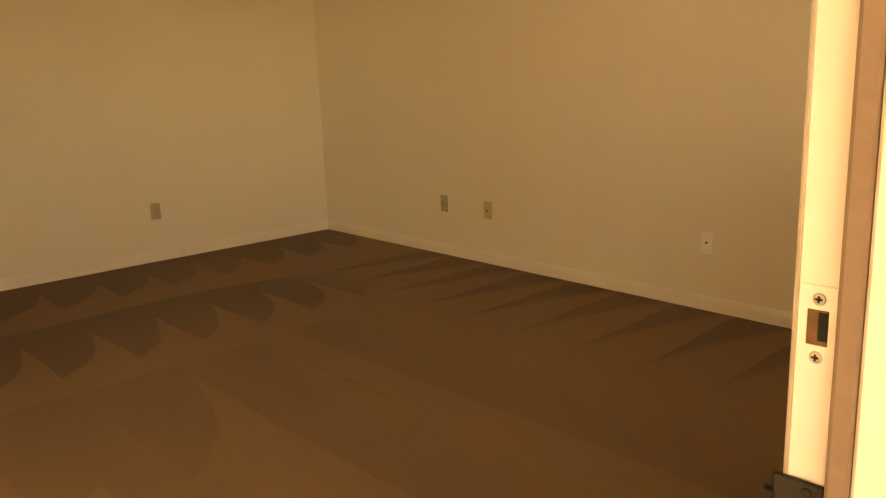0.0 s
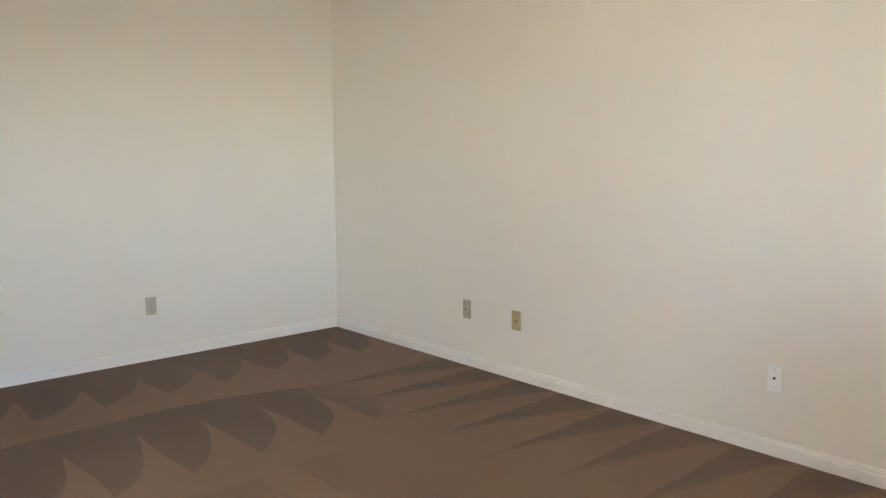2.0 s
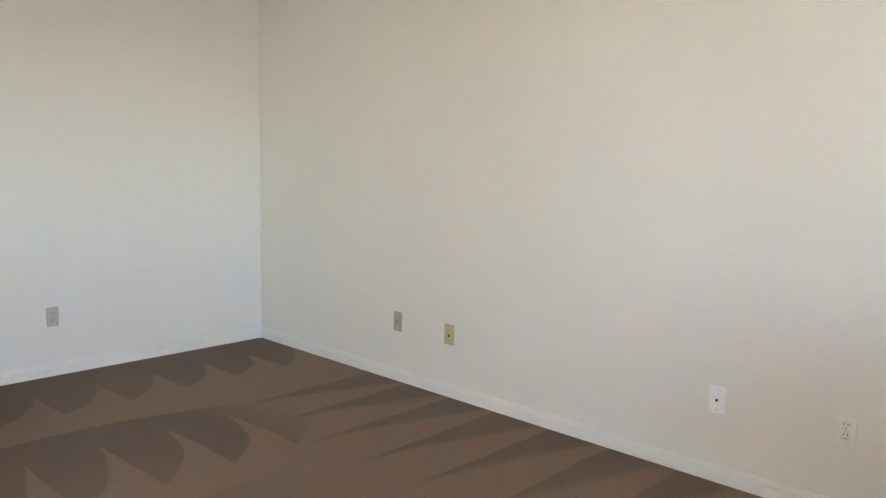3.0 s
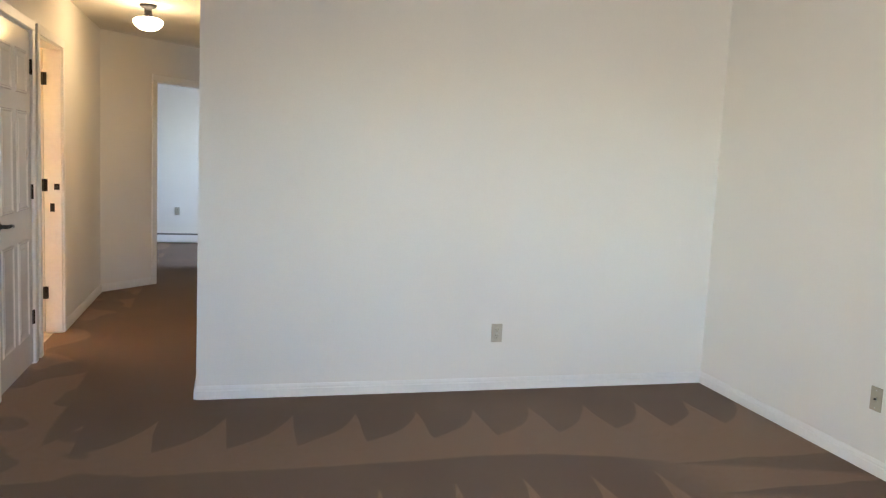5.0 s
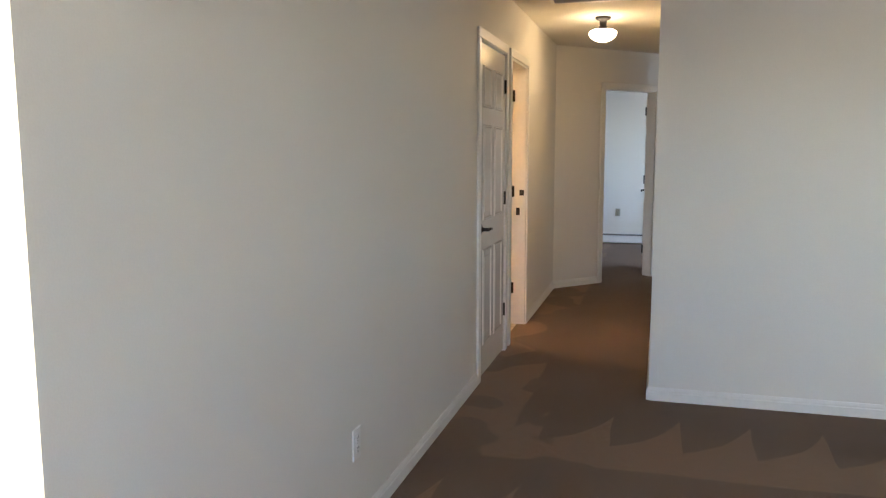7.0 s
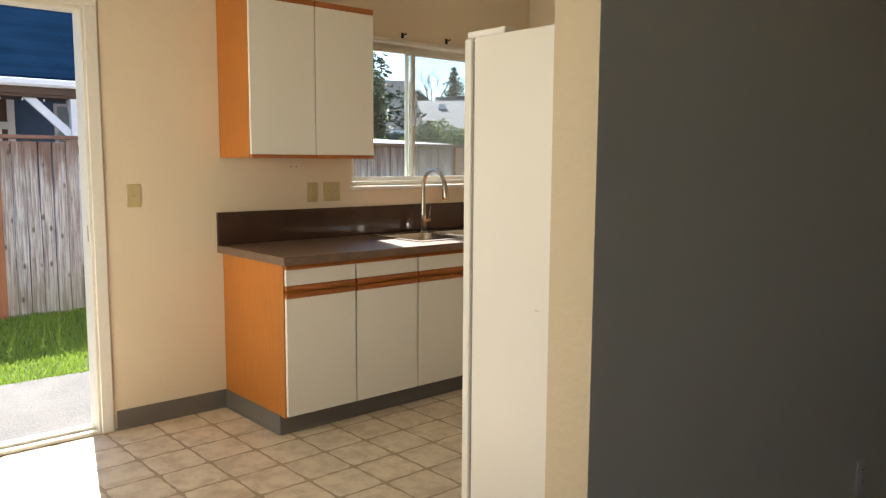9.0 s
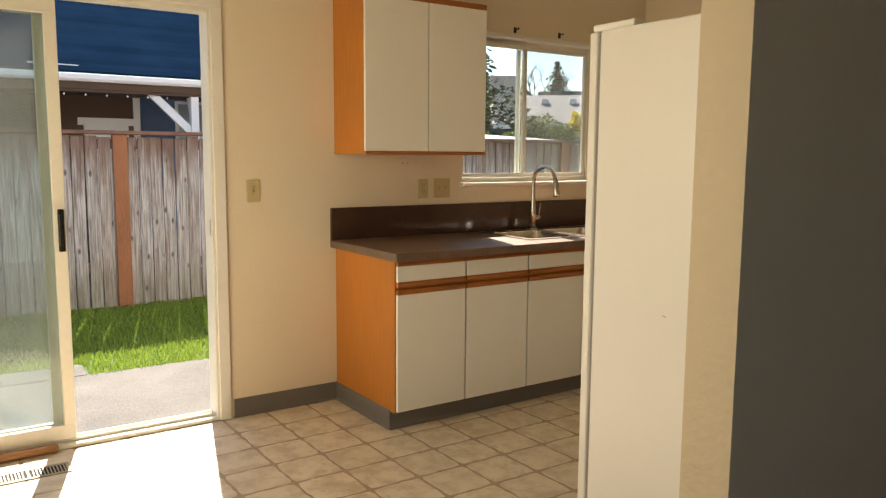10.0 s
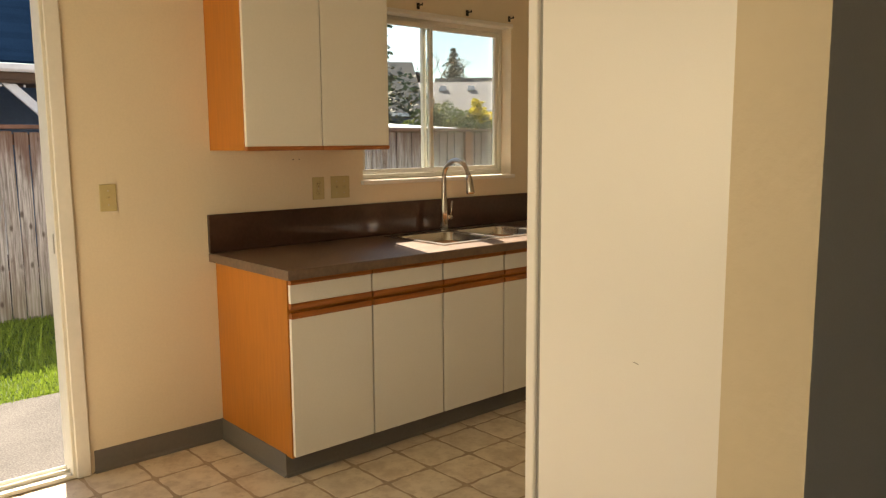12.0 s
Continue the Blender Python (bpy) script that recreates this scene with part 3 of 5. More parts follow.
# ------------------------------------------------------------ windows of the front (behind the walk) and of the bedroom
def plain_window(name, m, w, h):
    """Two-light sliding window in its opening; x along the wall, y into the room."""
    top = tagged(new(name), kind="structure", label="cream vinyl sliding window in the wall")
    top.matrix_world = m
    bm = bmesh.new()
    for a, b, c, d in ((0, w, 0, 0.045), (0, w, h - 0.045, h), (0, 0.045, 0.045, h - 0.045), (w - 0.045, w, 0.045, h - 0.045), (w / 2 - 0.03, w / 2 + 0.03, 0.045, h - 0.045)):
        add_box(bm, a, b, -0.135, -0.095, c, d, 0.003)
    part("window_frame", bm, M_VINYL, top)
    for a, b in ((0.045, w / 2 - 0.03), (w / 2 + 0.03, w - 0.045)):
        p = part("pane", box(a, b, -0.118, -0.113, 0.045, h - 0.045), M_GLASS, top)
        p.visible_shadow = False
    part("window_sill", box(-0.03, w + 0.03, -0.09, 0.03, -0.022, -0.002, 0.004), M_TRIM, top)
    return top


# the first, on the dining side, is added to carry the kitchen's fill light
plain_window("added_dining_window", along((XK + 0.75, FRONT), (0, FRONT)) @ pose(0, 0, 0.9), 1.7, 1.2)
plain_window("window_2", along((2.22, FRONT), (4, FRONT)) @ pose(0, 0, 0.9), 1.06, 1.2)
plain_window("window_3", along((3.0, 9.7 + 0.95), (3.0, 13)) @ pose(0, 0, 0.9), 1.5, 1.2)


# ------------------------------------------------------------ entrance: jamb, strike plates, door
def entrance():
    top = tagged(new("door_frame_1"), kind="structure", label="white painted entrance jamb with brown weatherstrip")
    bm = bmesh.new()
    add_box(bm, D1 - 0.006, D1 + 0.012, 0.289, FRONT + 0.003, 0, 2.06, 0.002)
    add_box(bm, D0 - 0.012, D0 + 0.003, 0.289, FRONT + 0.003, 0, 2.06, 0.002)
    add_box(bm, D0, D1, 0.289, FRONT + 0.003, 2.045, 2.065, 0.002)
    part("jamb", bm, M_TRIM, top)
    bm = bmesh.new()
    add_box(bm, D1 - 0.030, D1 + 0.012, 0.19, 0.268, 0, 2.06, 0.003)
    add_box(bm, D0 - 0.012, D0 + 0.012, 0.19, 0.268, 0, 2.06, 0.003)
    add_box(bm, D0, D1, 0.19, 0.268, 2.03, 2.07, 0.003)
    part("stop", bm, M_TRIM, top)
    bm = bmesh.new()
    add_box(bm, D1 - 0.026, D1 + 0.010, 0.2685, 0.2888, 0, 2.05, 0.004, 2)
    add_box(bm, D0, D0 + 0.012, 0.2685, 0.2888, 0, 2.05, 0.004, 2)
    part("weatherstrip", bm, M_WEATHER, top)
    bm = bmesh.new()
    add_box(bm, D1 + 0.012, D1 + 0.075, FRONT, FRONT + 0.014, 0, 2.07, 0.004)
    add_box(bm, D0 - 0.075, D0 - 0.012, FRONT, FRONT + 0.014, 0, 2.07, 0.004)
    add_box(bm, D0 - 0.075, D1 + 0.075, FRONT, FRONT + 0.014, 2.07, 2.13, 0.004)
    part("casing", bm, M_TRIM, top)
    part("threshold", extruded([(0.19, -0.02), (0.36, -0.02), (0.36, 0.004), (0.30, 0.02), (0.24, 0.02), (0.19, -0.005)], D1 - D0 - 0.024,
                               Matrix.Translation((D0 + 0.01, 0, 0)) @ Matrix(((0, 1, 0, 0), (1, 0, 0, 0), (0, 0, 1, 0), (0, 0, 0, 1)))), M_ALU, top)
    xf = D1 - 0.006
    # deadbolt strike, painted white
    bm = bmesh.new()
    for y0, y1, z0, z1 in ((0.293, 0.322, 1.005, 1.024), (0.293, 0.322, 0.957, 0.976), (0.293, 0.299, 0.976, 1.005), (0.3155, 0.322, 0.976, 1.005)):
        add_box(bm, xf - 0.0022, xf - 0.0004, y0, y1, z0, z1)
    plate = part("strike_plate", bm, M_TRIM, top, "white painted deadbolt strike")
    part("mortise", box(xf - 0.0012, xf - 0.0002, 0.2985, 0.316, 0.9755, 1.0055), M_RAWWOOD, plate)
    part("bolt_hole", box(xf - 0.0016, xf - 0.0010, 0.2985, 0.307, 0.980, 1.003), M_DARKHOLE, plate)
    for z in (1.0135, 0.9665):
        part("screw", lathe([(0.0052, 0), (0.0045, 0.0012), (0.002, 0.0013), (0.0015, 0.0006)], Matrix.Translation((xf - 0.0022, 0.307, z)) @ Matrix.Rotation(-math.pi / 2, 4, 'Y'), 14), M_SCREW, plate)
        bm = box(xf - 0.0040, xf - 0.0030, 0.3062, 0.3078, z - 0.0028, z + 0.0028)
        part("screw_slot", add_box(bm, xf - 0.0041, xf - 0.0031, 0.3042, 0.3098, z - 0.0008, z + 0.0008), M_DARKHOLE, plate)
    low = part("latch_plate", box(xf - 0.0045, xf - 0.0005, 0.292, 0.334, 0.785, 0.861, 0.0018), M_BLACK, top, "black latch strike plate")
    part("screw", lathe([(0.005, 0), (0.004, 0.0012)], Matrix.Translation((xf - 0.0045, 0.306, 0.851)) @ Matrix.Rotation(-math.pi / 2, 4, 'Y'), 12), M_BLACK, low)
    part("lip", tube([(xf - 0.004, 0.331, 0.84), (xf - 0.001, 0.338, 0.84), (xf + 0.004, 0.341, 0.84)], 0.004, 8), M_BLACK, low)


entrance()


def moulded(bm, cols, rows, face, out, w=0.05, lift=0.012):
    """Raised mouldings round the panels of a door's face; out: the way the face looks along y."""
    for a, b in cols:
        for c, d in rows:
            k = [(0, 0), (0.006, lift), (w * 0.42, lift), (w * 0.6, lift * 0.35), (w, 0.0015), (w + 0.012, 0.0015), (w + 0.02, 0.004)]
            add_loft(bm, [(a + i, b - i, c + i, d - i, face + out * e) for i, e in k])
    return bm


def entry_door():
    m = Matrix.Translation((D0 + 0.006, 0.335, 0)) @ Matrix.Rotation(radians(163), 4, 'Z')
    top = tagged(new("door_1"), kind="structure", label="white painted panelled entrance door standing wide open")
    top.matrix_world = m
    leaf = part("door_leaf", box(0.0, 0.858, -0.045, 0.0, 0.022, 2.04, 0.003), M_DOOR_EXT, top)
    cols = ((0.145, 0.405), (0.445, 0.70))
    rows = ((0.2, 0.78), (0.905, 1.62), (1.70, 1.93))
    part("panel_moulding", moulded(bmesh.new(), cols, rows, -0.0452, -1), M_DOOR_EXT, leaf)
    part("panel_moulding", moulded(bmesh.new(), cols, rows, 0.0002, 1), M_DOOR_EXT, leaf)
    for z in (0.2, 1.02, 1.85):
        part("hinge", tube([(-0.004, 0.004, z - 0.05), (-0.004, 0.004, z + 0.05)], 0.007, 10), M_BLACK, top)
    # stepped round deadbolt
    out = Matrix.Translation((0.797, -0.045, 0.997)) @ Matrix.Rotation(math.pi / 2, 4, 'X')
    dead = part("deadbolt", lathe([(0.034, 0), (0.034, 0.004), (0.031, 0.007), (0.0305, 0.012), (0.0285, 0.014), (0.028, 0.019), (0.0245, 0.022), (0.024, 0.027),
                                   (0.02, 0.029), (0.013, 0.029), (0.0125, 0.031), (0.009, 0.031)], out, 40), M_BLACK, top, "oil rubbed bronze stepped round deadbolt")
    part("keyway", lathe([(0.0085, 0.0305), (0.0083, 0.0318), (0.0005, 0.0318)], out, 20), M_BLACK, dead)
    # lever
    out = Matrix.Translation((0.797, -0.045, 0.858)) @ Matrix.Rotation(math.pi / 2, 4, 'X')
    rose = part("rosette", lathe([(0.0335, 0), (0.0335, 0.004), (0.031, 0.008), (0.02, 0.0105), (0.0155, 0.013)], out, 40), M_BLACK, top, "oil rubbed bronze lever handle")
    neck = part("spindle", lathe([(0.0135, 0.012), (0.011, 0.02), (0.0115, 0.042), (0.0125, 0.05)], out, 24), M_BLACK, rose)
    pts, rad = [], []
    for k in range(13):
        t = k / 12
        pts.append((0.797 + 0.012 - 0.055 * t - 0.03 * t * t, -0.045 - 0.056 - 0.006 * math.sin(t * math.pi), 0.858 + 0.006 - 0.085 * t ** 1.15))
        rad.append(0.0095 - 0.002 * t + 0.0012 * math.sin(t * 5))
    part("lever", tube(pts, rad, 14), M_BLACK, rose)
    part("scroll", lathe([(0.004, -0.012), (0.0125, -0.011), (0.0135, 0.0), (0.0125, 0.008), (0.006, 0.010), (0.0055, 0.012)],
                         Matrix.Translation((0.809, -0.101, 0.862)) @ Matrix.Rotation(math.pi / 2, 4, 'X') @ Matrix.Rotation(0.2, 4, 'Y'), 24), M_BLACK, rose)
    # latch and bolt faces in the door's edge
    for z in (0.858, 0.997):
        part("latch_face", box(0.858, 0.8595, -0.034, -0.011, z - 0.028, z + 0.028), M_BLACK, top)
    # small paint chips and nail marks
    r = random.Random(4)
    for k in range(9):
        s, z = r.uniform(0.5, 0.83), r.uniform(0.86, 1.25)
        part("paint_chip", lathe([(0.0012 + 0.0008 * r.random(), 0), (0.0006, 0.0005)], Matrix.Translation((s, -0.0452 if s > 0.705 else -0.0468, z)) @ Matrix.Rotation(math.pi / 2, 4, 'X'), 7), M_COVE, top)


entry_door()


# ------------------------------------------------------------ wall plates
def plate(name, kind, m, mat, label, w=0.07, h=0.115):
    """A cover plate on a wall: x along the wall, y out of it."""
    top = thing(name, label, "wall plate", m)
    part("cover", box(-w / 2, w / 2, 0.0005, 0.0065, -h / 2, h / 2, 0.0025, 2), mat, top)
    face = Matrix.Translation((0, 0.0065, 0)) @ Matrix.Rotation(-math.pi / 2, 4, 'X')

    def disc(dx, dz, r, d, mm, nm, parent=None, n=16):
        return part(nm, lathe([(r, -0.0005), (r, d), (r * 0.7, d + 0.0004)], Matrix.Translation((dx, 0, dz)) @ face, n), mm, parent or top)

    if kind == "duplex":
        for dz in (0.0195, -0.0195):
            rc = disc(0, dz, 0.0165, 0.0016, mat, "receptacle", n=24)
            for dx, hh in ((-0.0063, 0.0085), (0.0063, 0.0068)):
                part("slot", box(dx - 0.0012, dx + 0.0012, 0.0078, 0.0092, dz + 0.002 - hh / 2 + 0.003, dz + 0.002 + hh / 2 + 0.003), M_DARKHOLE, rc)
            part("slot", lathe([(0.0025, 0), (0.002, 0.001)], Matrix.Translation((0, 0.0083, dz - 0.0085)) @ Matrix.Rotation(-math.pi / 2, 4, 'X'), 10), M_DARKHOLE, rc)
        disc(0, 0, 0.0028, 0.0008, M_SCREW, "screw", n=10)
    elif kind == "switch":
        for dx in ((0,) if w < 0.1 else (-0.023, 0.023)):
            part("slot", box(dx - 0.005, dx + 0.005, 0.0062, 0.0069, -0.012, 0.012), mat, top)
            part("toggle", extruded([(0.0, -0.004), (0.011, 0.004), (0.011, 0.009), (0.0, 0.004)], 0.008,
                                    Matrix.Translation((dx + 0.004, 0.0065, 0)) @ Matrix.Rotation(math.pi / 2, 4, 'Z')), mat, top)
            for dz in (0.03, -0.03):
                disc(dx, dz, 0.0028, 0.0008, M_SCREW, "screw", n=10)
    elif kind == "coax":
        c = disc(0, 0, 0.0075, 0.002, M_SCREW, "jack", n=6)
        disc(0, 0, 0.0045, 0.009, M_BLACK, "socket", c, 12)
        for dz in (0.042, -0.042):
            disc(0, dz, 0.0028, 0.0008, M_SCREW, "screw", n=10)
    elif kind == "phone":
        part("jack", box(-0.006, 0.006, 0.0062, 0.0072, -0.012, 0.0), M_DARKHOLE, top)
        for dz in (0.042, -0.042):
            disc(0, dz, 0.0028, 0.0008, M_SCREW, "screw", n=10)
    return top


def on_right(y, z):
    a = math.atan2(R1[1] - R0[1], R1[0] - R0[0])
    x = R0[0] + (R1[0] - R0[0]) * (y - R0[1]) / (R1[1] - R0[1])
    return Matrix.Translation((x, y, z)) @ Matrix.Rotation(a, 4, 'Z')


plate("wall_plate", "coax", on_right(3.92, 0.357), M_PAINTED, "beige painted-over blank cable plate on the wall")
plate("wall_plate", "phone", on_right(3.494, 0.352), M_IVORY, "yellowed ivory telephone jack plate on the wall")
plate("wall_plate", "coax", on_right(1.94, 0.347), M_WHITEPL, "white coaxial cable jack plate on the wall")
plate("wall_outlet", "duplex", on_right(1.444, 0.348), M_TRIM, "off-white duplex outlet on the living room wall")
plate("wall_outlet", "duplex", pose(2.757, BACK, 0.355, 0, 0, 180), M_ALMOND, "almond duplex outlet on the back wall")
plate("wall_outlet", "duplex", pose(0, 3.52, 0.35, 0, 0, -90), M_TRIM, "off-white duplex outlet beside the hallway")
plate("wall_outlet", "duplex", pose(0.42, 13.05, 0.47, 0, 0, 180), M_ALMOND, "almond duplex outlet on the bedroom wall")
plate("light_switch", "switch", pose(XK, 2.285, 1.19, 0, 0, -90), M_IVORY, "ivory toggle light switch beside the sliding door")
plate("wall_outlet", "duplex", pose(XK, 3.33, 1.185, 0, 0, -90), M_IVORY, "ivory duplex outlet above the brown backsplash")
plate("light_switch", "switch", pose(XK, 3.464, 1.186, 0, 0, -90), M_IVORY, "ivory double toggle switch above the backsplash", 0.116)
for yy in (3.19, 3.225):
    tagged(part("wall_hole", lathe([(0.004, -0.001), (0.003, 0.0008)], pose(XK, yy, 1.335, 0, 90, 0), 8), M_DARKHOLE), "small dark screw hole in the kitchen wall", "hole")


# ------------------------------------------------------------ hall
def panel_door(name, m, w, hgt, label, knob):
    """Six-panel interior door; x from the hinge side, face looks along +y."""
    top = tagged(new(name), kind="structure", label=label)
    top.matrix_world = m
    leaf = part("door_leaf", box(0.003, w - 0.003, -0.035, 0.0, 0.012, hgt, 0.002), M_DOOR_INT, top)
    s = 0.105
    cols = ((s, w / 2 - 0.045), (w / 2 + 0.045, w - s))
    rows = ((0.20, 0.80), (0.98, 1.56), (1.66, 1.91))
    part("panel_moulding", moulded(bmesh.new(), cols, rows, 0.0002, 1, 0.032, 0.009), M_DOOR_INT, leaf)
    part("panel_moulding", moulded(bmesh.new(), cols, rows, -0.0352, -1, 0.032, 0.009), M_DOOR_INT, leaf)
    for z in (0.30, 1.08, 1.83):
        h = part("hinge", tube([(-0.004, 0.006, z - 0.045), (-0.004, 0.006, z + 0.045)], 0.0075, 10), M_BLACK, top, "dark bronze hinge")
        part("hinge_leaf", box(-0.022, 0.02, 0.0005, 0.003, z - 0.044, z + 0.044), M_BLACK, h)
    if knob:
        for side, y0 in ((1, 0.0), (-1, -0.035)):
            out = Matrix.Translation((w - 0.062, y0, 0.93)) @ Matrix.Rotation(-side * math.pi / 2, 4, 'X')
            rose = part("rosette", lathe([(0.032, 0), (0.031, 0.006), (0.016, 0.010), (0.011, 0.02), (0.011, 0.045), (0.008, 0.052)], out, 24), M_BLACK, top, "dark bronze lever handle")
            part("lever", tube([(w - 0.062, y0 + side * 0.048, 0.93), (w - 0.10, y0 + side * 0.052, 0.932), (w - 0.15, y0 + side * 0.05, 0.928), (w - 0.172, y0 + side * 0.046, 0.922)],
                               [0.010, 0.009, 0.008, 0.007], 10), M_BLACK, rose)
    return top


panel_door("door_2", Matrix.Translation((-0.003, CL1, 0)) @ Matrix.Rotation(-math.pi / 2, 4, 'Z'), CL1 - CL0, 2.035,
           "closed white six-panel closet door with dark lever", True)
casing(Matrix.Translation((0, CL1, 0)) @ Matrix.Rotation(-math.pi / 2, 4, 'Z'), 0.0, CL1 - CL0, 2.05)
casing(Matrix.Translation((0, BA1, 0)) @ Matrix.Rotation(-math.pi / 2, 4, 'Z'), 0.0, BA1 - BA0, 2.05)
bm = bmesh.new()
for ya, yb in ((BA0, BA0 + 0.016), (BA1 - 0.016, BA1)):
    add_box(bm, -0.114, 0.002, ya, yb, 0, 2.05, 0.001)
add_box(bm, -0.114, 0.002, BA0 + 0.016, BA1 - 0.016, 2.034, 2.05, 0.001)
tagged(part("trim", bm, M_TRIM), kind="structure", label="white painted bathroom door jamb")
panel_door("door_3", Matrix.Translation((-0.112, BA1 - 0.02, 0)) @ Matrix.Rotation(radians(-177), 4, 'Z'), BA1 - BA0 - 0.04, 2.03,
           "white six-panel bathroom door standing wide open", True)
jamb_strike = part("strike_plate", box(-0.075, -0.045, BA1 - 0.019, BA1 - 0.0165, 0.89, 0.95), M_BLACK, None)
tagged(jamb_strike, "black strike plate on the bathroom jamb", "strike plate")
latch = thing("towel_hook", "small black hook on the bathroom door jamb", "hook", pose(-0.03, BA1 - 0.016, 1.07))
part("base", box(-0.018, 0.018, -0.006, 0, -0.022, 0.022, 0.002), M_BLACK, latch)
part("arm", tube([(0, -0.004, 0.005), (0.0, -0.03, 0.0), (0.0, -0.042, 0.012)], 0.006, 8), M_BLACK, latch)

casing(dm, BED[0], BED[1], 2.045)
bm = bmesh.new()
add_box(bm, BED[0], BED[0] + 0.015, -0.118, 0.002, 0, 2.045, 0.001)
add_box(bm, BED[1] - 0.015, BED[1], -0.118, 0.002, 0, 2.045, 0.001)
add_box(bm, BED[0] + 0.015, BED[1] - 0.015, -0.118, 0.002, 2.03, 2.045, 0.001)
tagged(part("trim", bm, M_TRIM), kind="structure", label="white painted bedroom door jamb").matrix_world = dm
panel_door("door_4", dm @ Matrix.Translation((BED[0] + 0.02, -0.12, 0)) @ Matrix.Rotation(radians(-138), 4, 'Z'), 0.72, 2.02,
           "white six-panel bedroom door standing open", True)


def ceiling_lamp():
    top = thing("ceiling_light", "lit hall ceiling light with bronze base and frosted glass bowl", "ceiling light", pose(0.56, 7.36, H))
    part("canopy", lathe([(0.062, 0), (0.062, -0.012), (0.05, -0.024), (0.03, -0.03), (0.027, -0.07), (0.033, -0.075), (0.04, -0.095), (0.05, -0.10)], Matrix.Identity(4), 32), M_BLACK, top, "dark bronze canopy")
    prof = [(0.05, -0.095), (0.085, -0.10), (0.105, -0.115), (0.108, -0.13), (0.095, -0.155), (0.065, -0.178), (0.03, -0.19), (0.002, -0.193)]
    part("shade", lathe(prof, Matrix.Identity(4), 36), M_SHADE, top, "glowing frosted glass bowl")


ceiling_lamp()


def return_grille():
    top = thing("ceiling_vent", "white steel return air grille with dark slots", "vent", pose(0.54, 6.53, H))
    bm = bmesh.new()
    for a, b, c, d in ((-0.29, 0.29, -0.15, -0.12), (-0.29, 0.29, 0.12, 0.15), (-0.29, -0.26, -0.12, 0.12), (0.26, 0.29, -0.12, 0.12)):
        add_box(bm, a, b, c, d, -0.009, -0.0005, 0.002)
    part("frame", bm, M_TRIM, top)
    part("backing", box(-0.26, 0.26, -0.12, 0.12, -0.002, -0.0006), M_DARKHOLE, top)
    for k in range(11):
        y = -0.11 + 0.022 * k
        s = part("slat", box(-0.26, 0.26, -0.0075, 0.0075, -0.0006, 0.0006), M_TRIM, top)
        s.matrix_basis = pose(0, y, -0.006, 38)


return_grille()

heater = thing("baseboard_heater", "white electric baseboard heater with dark top slot", "heater", pose(0.5, 13.05, 0))
part("housing", box(-1.3, 1.3, -0.062, -0.002, 0.015, 0.12, 0.004), M_HEATER, heater)
part("slot", box(-1.3, 1.3, -0.05, -0.002, 0.121, 0.142, 0.004), M_COVE, heater)

vanity = thing("vanity_light", "lit warm bulbs of the bathroom vanity light", "lamp", pose(-1.88, 7.3, 1.95))
part("bar", box(0, 0.03, -0.3, 0.3, -0.05, 0.05, 0.004), M_FAUCET, vanity)
for k in range(3):
    part("bulb", lathe([(0.012, 0), (0.018, 0.02), (0.04, 0.05), (0.045, 0.07), (0.035, 0.1), (0.005, 0.115)], pose(0.03, -0.2 + 0.2 * k, 0, 0, 90, 0), 20), M_BULB, vanity)


# ------------------------------------------------------------ kitchen: cove base, cabinets, counter, sink
def cove(pts, h=0.10):
    """Rubber cove base along a line on the floor, toe turned out; the room lies on the left."""
    for p0, p1 in zip(pts, pts[1:]):
        length = math.hypot(p1[0] - p0[0], p1[1] - p0[1])
        prof = [(0.0, 0.0), (0.014, 0.0), (0.0125, 0.002), (0.006, 0.009), (0.004, 0.02), (0.004, h - 0.003), (0.002, h), (0, h)]
        bm = bmesh.new()
        a = [bm.verts.new((-0.002, y, z)) for y, z in prof]
        b = [bm.verts.new((length + 0.002, y, z)) for y, z in prof]
        bm.faces.new(a)
        bm.faces.new(list(reversed(b)))
        for i in range(len(prof)):
            j = (i + 1) % len(prof)
            bm.faces.new((a[i], b[i], b[j], a[j]))
        bmesh.ops.recalc_face_normals(bm, faces=bm.faces)
        ob = part("baseboard", bm, M_COVE)
        ob.matrix_world = along(p0, p1)
        tagged(ob, kind="structure", label="grey rubber cove base")


CY0 = 2.755                  # left end of the base cabinets
CF = -2.365                  # plane of the doors' faces
TOE = -2.435
cove([(TOE, CY0), (XK, CY0), (XK, SL1 + 0.075)])
cove([(TOE, KEND), (TOE, CY0 - 0.003)])
cove([(XK, SL1 + 0.078), (XK - 0.04, SL1 + 0.078)])


